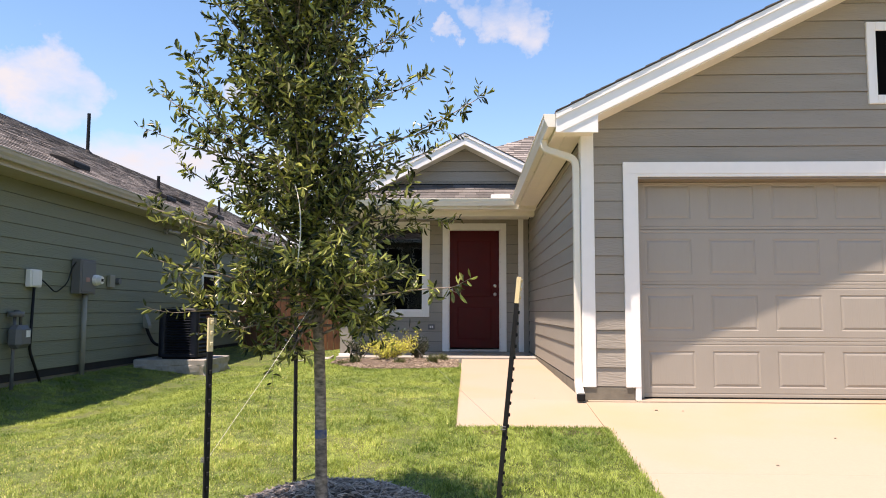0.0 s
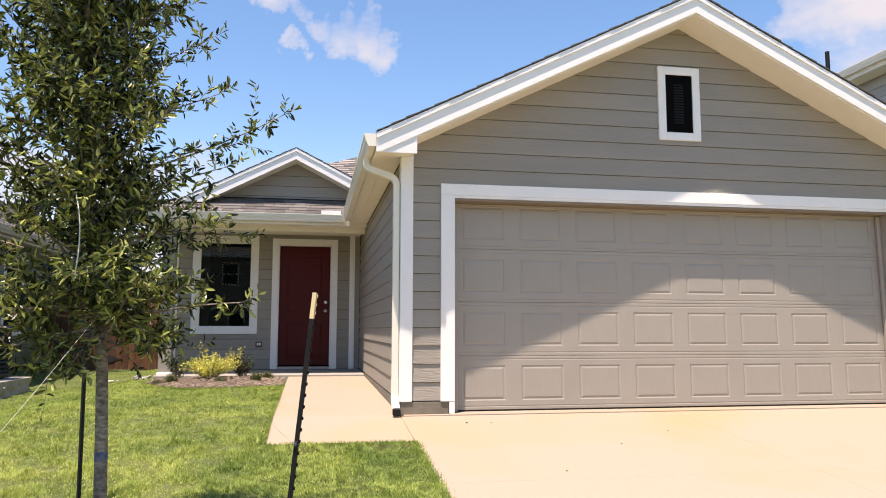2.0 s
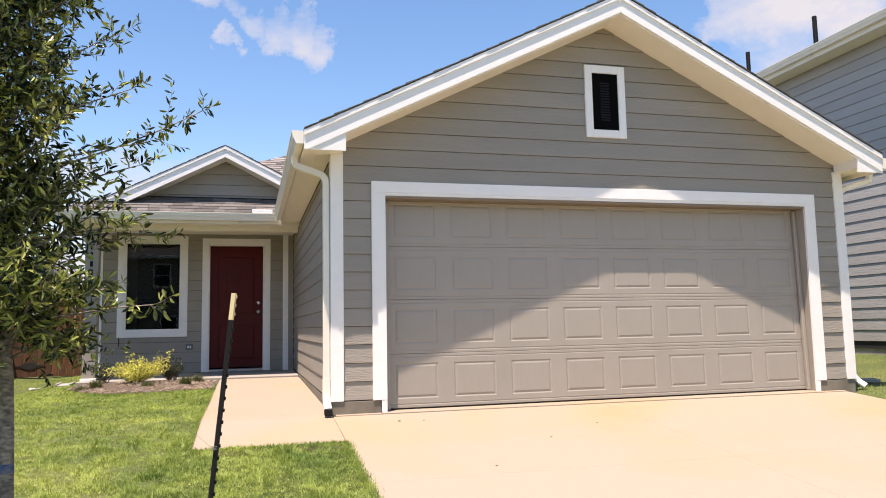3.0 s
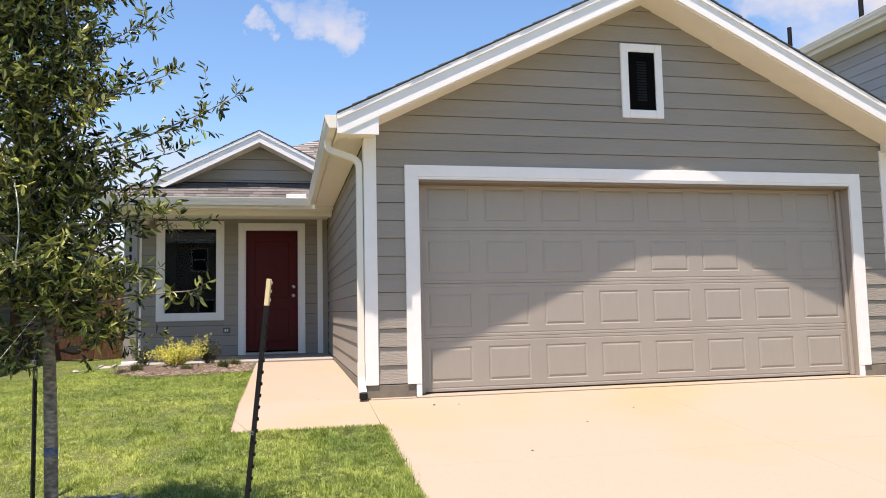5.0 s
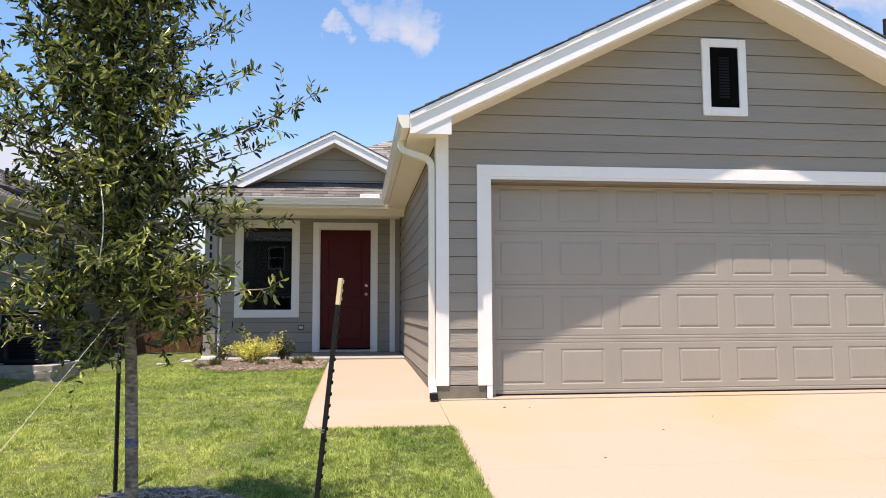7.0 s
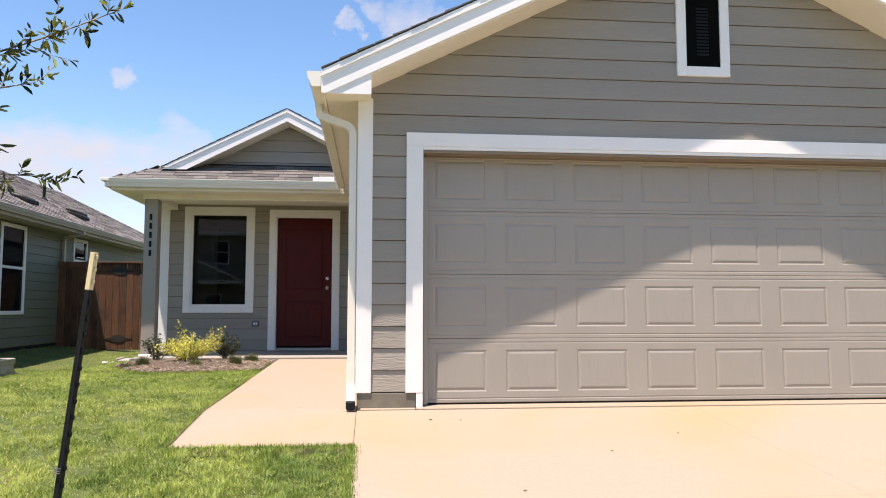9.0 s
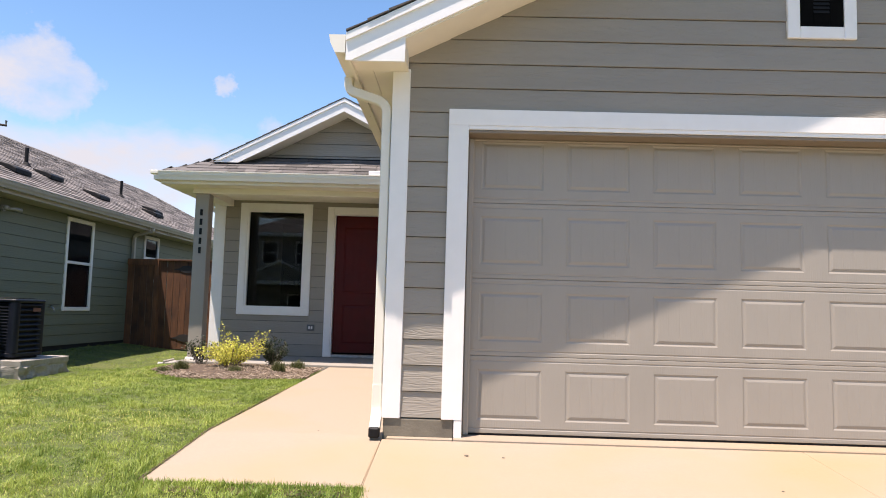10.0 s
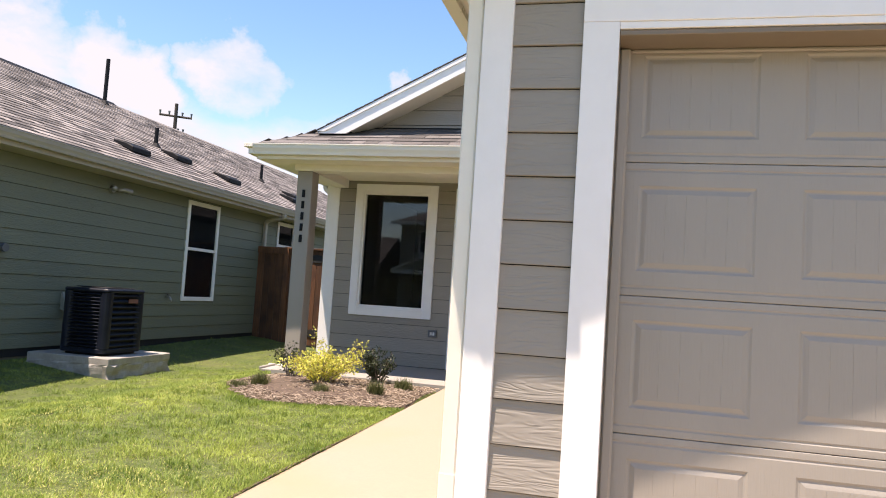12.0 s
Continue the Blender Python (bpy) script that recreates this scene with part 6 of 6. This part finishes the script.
def shrub(name, x, y, r, h, mat, label, seed, stems=26, leaves=16, size=(0.02, 0.034), spread=0.8, group="", arching=0):
    """Thin stems from one foot, each set with small leaves."""
    rr = random.Random(seed)
    z0 = bed_z(x, y)
    th = base(name, x, y, z0)
    tagged(th, label, "shrub", group)
    st = bmesh.new()
    lv, lf = [], []
    for i in range(stems):
        az = rr.uniform(0, 6.283)
        out = spread * math.sqrt(rr.random())
        tip = Vector((x + r * out * math.cos(az), y + r * out * math.sin(az), z0 + h * rr.uniform(0.5, 1.05) * (1 - 0.35 * out)))
        if i < arching:
            az = rr.uniform(-0.7, 0.9)
            tip = Vector((x + r * rr.uniform(0.7, 1.15) * math.cos(az), y + r * math.sin(az), z0 + h * rr.uniform(0.6, 1.2)))
        p0 = Vector((x + 0.03 * math.cos(az), y + 0.03 * math.sin(az), z0 - 0.02))
        pts = [p0.lerp(tip, k / 5) + Vector((0, 0, 0.12 * h * math.sin(math.pi * k / 5))) + unit(rr) * 0.008 for k in range(6)]
        tube(st, pts, [0.004 * (1 - 0.7 * k / 5) for k in range(6)], 4)
        for j in range(leaves):
            f = (0.2 + 0.8 * (j + rr.random()) / leaves) * 5
            k = min(int(f), 4)
            q = pts[k].lerp(pts[k + 1], f - k) + unit(rr) * 0.03
            way = (unit(rr) + Vector((0, 0, 0.35))).normalized()
            L2 = rr.uniform(*size)
            add_leaf(lv, lf, q, way, way.cross(unit(rr)).normalized(), L2, L2 * 0.55)
    part("branchwork", st, M_BARK, th)
    me = bpy.data.meshes.new("foliage")
    me.from_pydata(lv, [], lf)
    me.materials.append(mat)
    tagged(part("foliage", me, mat, th), kind="stuff")
    return th


shrub("yellow_shrub", -2.22, 3.86, 0.44, 0.37, M_YELLOW, "low spreading shrub with bright yellow leaves", 31, stems=70, leaves=36, size=(0.02, 0.036), spread=1.0, arching=9)
shrub("dark_shrub", -1.82, 4.42, 0.2, 0.48, M_DKSHRUB, "upright dark green shrub in the bed", 32, stems=34, leaves=34, spread=1.05, group="dark shrubs")
shrub("dark_shrub", -2.68, 4.25, 0.24, 0.40, M_DKSHRUB, "upright dark green shrub in the bed", 33, stems=24, leaves=24, spread=1.0, group="dark shrubs")
shrub("sprig", -2.32, 4.0, 0.1, 0.62, M_YELLOW, "thin upright yellow shoot of the shrub", 34, stems=3, leaves=26, spread=0.6)


def blades(name, spots, mat, parent, seed, high=(0.02, 0.045), wide=0.004, lean=(0.25, 1.15)):
    """Curved blades of grass, two faces each, joined."""
    r = np.random.default_rng(seed)
    p = np.array(spots, dtype=np.float64)
    n = len(p)
    az = r.uniform(0, 2 * np.pi, n)
    tilt = r.uniform(lean[0], lean[1], n)
    h = r.uniform(high[0], high[1], n)
    if n > 20000:
        h *= 0.5 + 1.25 * np.array([noise.noise(Vector((a * 5.0, b * 5.0, 3.0))) * 1.3 + 0.45 for a, b in p[:, :2]]).clip(0, 1)
    w = r.uniform(0.6, 1.3, n) * wide
    if n > 20000:
        # tufts: neighbouring blades lean one way
        lean_to = np.array([noise.noise(Vector((a * 9.0, b * 9.0, 7.0))) for a, b in p[:, :2]]) * 9.0
        az = np.where(r.random(n) < 0.6, lean_to + r.normal(0, 0.5, n), az)
    d = np.stack([np.cos(az) * np.sin(tilt), np.sin(az) * np.sin(tilt), np.cos(tilt)], 1)
    s = np.stack([-np.sin(az), np.cos(az), np.zeros(n)], 1)
    up = np.array([0, 0, 1.0])
    mid = p + (d * 0.5 + up * 0.25) * h[:, None] * 0.62
    tip = p + d * h[:, None]
    v = np.stack([p - s * w[:, None] / 2, p + s * w[:, None] / 2, mid + s * w[:, None] * 0.42, mid - s * w[:, None] * 0.42, tip], 1).reshape(-1, 3)
    b = np.arange(n)[:, None] * 5
    loops = np.concatenate([b + np.array([0, 1, 2, 3]), b + np.array([3, 2, 4])], 1).reshape(-1)
    sizes = np.tile(np.array([4, 3]), n)
    me = bpy.data.meshes.new(name)
    me.vertices.add(len(v))
    me.vertices.foreach_set("co", v.reshape(-1))
    me.loops.add(len(loops))
    me.loops.foreach_set("vertex_index", loops.astype(np.int32))
    me.polygons.add(len(sizes))
    me.polygons.foreach_set("loop_start", np.concatenate([[0], np.cumsum(sizes)[:-1]]).astype(np.int32))
    me.update(calc_edges=True)
    me.materials.append(mat)
    return tagged(part(name, me, mat, parent), kind="stuff")


for x, y, h, seed in ((-1.58, 3.62, 0.16, 41), (-1.46, 4.12, 0.15, 42), (-2.66, 3.5, 0.15, 43), (-2.02, 3.42, 0.10, 44), (-2.8, 3.36, 0.08, 45)):
    z = bed_z(x, y)
    tf = base("grass_tuft", x, y, z)
    tagged(tf, "small dark ornamental grass tuft in the mulch", "plant", "grass tufts")
    sp = [(x + rng.gauss(0, 0.035), y + rng.gauss(0, 0.035), z - 0.01) for _ in range(420)]
    blades("foliage", sp, M_TUFT, tf, seed, high=(h * 0.6, h * 1.1), wide=0.005, lean=(0.05, 0.8))

# ---- lawn ----


def lawn_here(x, y):
    if x > -1.195 and y > -1.08 and x < 5.7:
        return False
    if -0.0 < x < 5.64:
        return False
    if in_bed(x, y) or math.hypot(x - TX - 0.03, y - TY - 0.1) < MR * 0.98:
        return False
    if x > -3.15 and y > 4.55 and x < 5.9:
        return False
    if -6.34 < x < -5.16 and 4.64 < y < 5.88:
        return False
    return True


r = np.random.default_rng(77)
spots = []
for x0, x1, y0, y1, per in ((-3.6, 0.0, -4.6, -0.5, 12500), (-6.45, -3.6, -4.0, -0.5, 6500), (-6.45, -1.1, -0.5, 3.0, 9000), (-6.45, -2.6, 3.0, 6.5, 4500), (-6.45, -3.2, 6.5, 10.4, 1500), (5.64, 8.95, -2.5, 4.0, 700)):
    n = int((x1 - x0) * (y1 - y0) * per)
    for x, y in zip(r.uniform(x0, x1, n), r.uniform(y0, y1, n)):
        if lawn_here(x, y):
            spots.append((x, y, ground_z(x, y) - 0.003))
lawn = blades("lawn", spots, M_GRASS, None, 78, high=(0.014, 0.036), wide=0.0044, lean=(0.3, 1.3))
tagged(lawn, "mown sunlit lawn of green and straw-coloured turf", "lawn", kind="stuff")
# dry turf along the crest of the swale, and a few bleached spots
spots = []
for i in range(38000):
    k = rng.random()
    if k < 0.72:
        x, y = rng.gauss(-3.3, 1.0), rng.gauss(-1.7, 1.1)
    elif k < 0.84:
        y = rng.uniform(0.2, 3.9)
        x = -3.12 + 0.12 * math.sin(y * 2.1) + rng.gauss(0, 0.16)
    elif k < 0.92:
        x, y = rng.gauss(-1.9, 0.35), rng.gauss(0.3, 0.3)
    else:
        x, y = rng.gauss(-2.6, 0.45), rng.gauss(-1.6, 0.4)
    if lawn_here(x, y):
        spots.append((x, y, ground_z(x, y) - 0.002))
dry = blades("dry_grass", spots, M_STRAW, None, 80, high=(0.01, 0.026), wide=0.0036, lean=(0.4, 1.35))
tagged(dry, "dry straw-coloured turf along the crest of the swale", "dry grass", kind="stuff")
# bare soil where the turf meets the walkway
bm = bmesh.new()
rows = []
for i in range(61):
    y = -1.06 + 4.2 * i / 60
    w = 0.018 + 0.03 * noise.noise(Vector((y * 5, 2.0, 0.0)))
    rows.append([bm.verts.new((x, y, ground_z(x, y) + dz)) for x, dz in ((-1.158, 0.006), (-1.158 - w * 0.5, 0.012), (-1.158 - w, -0.004))])
for p, q in zip(rows, rows[1:]):
    for k in range(2):
        bm.faces.new((p[k], q[k], q[k + 1], p[k + 1]))
edge = part("soil_edge", bm, M_MULCHBED, smooth=True)
tagged(edge, "dark bare soil between the lawn and the walkway", "soil", kind="structure")
# longer fringe over the edges of drive and walkway
spots = []
for i in range(10500):
    k = rng.random()
    if k < 0.36:
        x, y = rng.gauss(-0.02, 0.02), rng.uniform(-4.6, -1.1)
    elif k < 0.52:
        x, y = rng.uniform(-1.15, 0.0), rng.gauss(-1.09, 0.02)
    else:
        x, y = -1.16 - abs(rng.gauss(0.012, 0.016)), rng.uniform(-1.05, 3.2)
    spots.append((x, y, ground_z(x, y) - 0.003))
for i in range(8500):
    j = rng.randrange(0, 7)
    (x0, y0), (x1, y1) = BED[j], BED[j + 1]
    f = rng.random()
    x, y = x0 + (x1 - x0) * f + rng.gauss(0, 0.045), y0 + (y1 - y0) * f + rng.gauss(0, 0.045)
    if x < -1.18:
        spots.append((x, y, ground_z(x, y) - 0.003))
fringe = blades("lawn_fringe", spots, M_GRASS, None, 79, high=(0.018, 0.042), wide=0.0036, lean=(0.1, 1.1))
tagged(fringe, "longer uncut grass along the concrete edges", "grass edge", kind="stuff")

# grit on the drive and a paper scrap on the grass
for i, (x, y, sz) in enumerate(((0.535, -0.42, 0.012), (0.754, -0.435, 0.007), (1.6, -1.3, 0.008), (0.9, -2.0, 0.009), (2.2, -0.9, 0.007), (-0.45, 0.1, 0.006))):
    bm = bmesh.new()
    bmesh.ops.create_icosphere(bm, subdivisions=1, radius=sz)
    for v in bm.verts:
        v.co = Vector((v.co.x * 1.3, v.co.y, v.co.z * 0.6)) * (0.8 + 0.3 * rng.random())
    tagged(part("pebble", bm, M_STONE, m=pose(x, y, 0.085 * min(y, 0) + sz * 0.4)), "tiny dark pebble on the concrete", "pebble", "pebbles")
bm = bmesh.new()
grid = [[bm.verts.new((0.05 * i + rng.uniform(-0.01, 0.01), 0.04 * j + rng.uniform(-0.01, 0.01), 0.02 + 0.03 * rng.random())) for j in range(4)] for i in range(4)]
for i in range(3):
    for j in range(3):
        bm.faces.new((grid[i][j], grid[i + 1][j], grid[i + 1][j + 1], grid[i][j + 1]))
bmesh.ops.solidify(bm, geom=bm.faces[:], thickness=0.002)
tagged(part("paper_scrap", bm, M_WPLASTIC, m=pose(-4.3, 6.9, ground_z(-4.3, 6.9) + 0.005)), "crumpled white scrap lying on the grass", "litter")
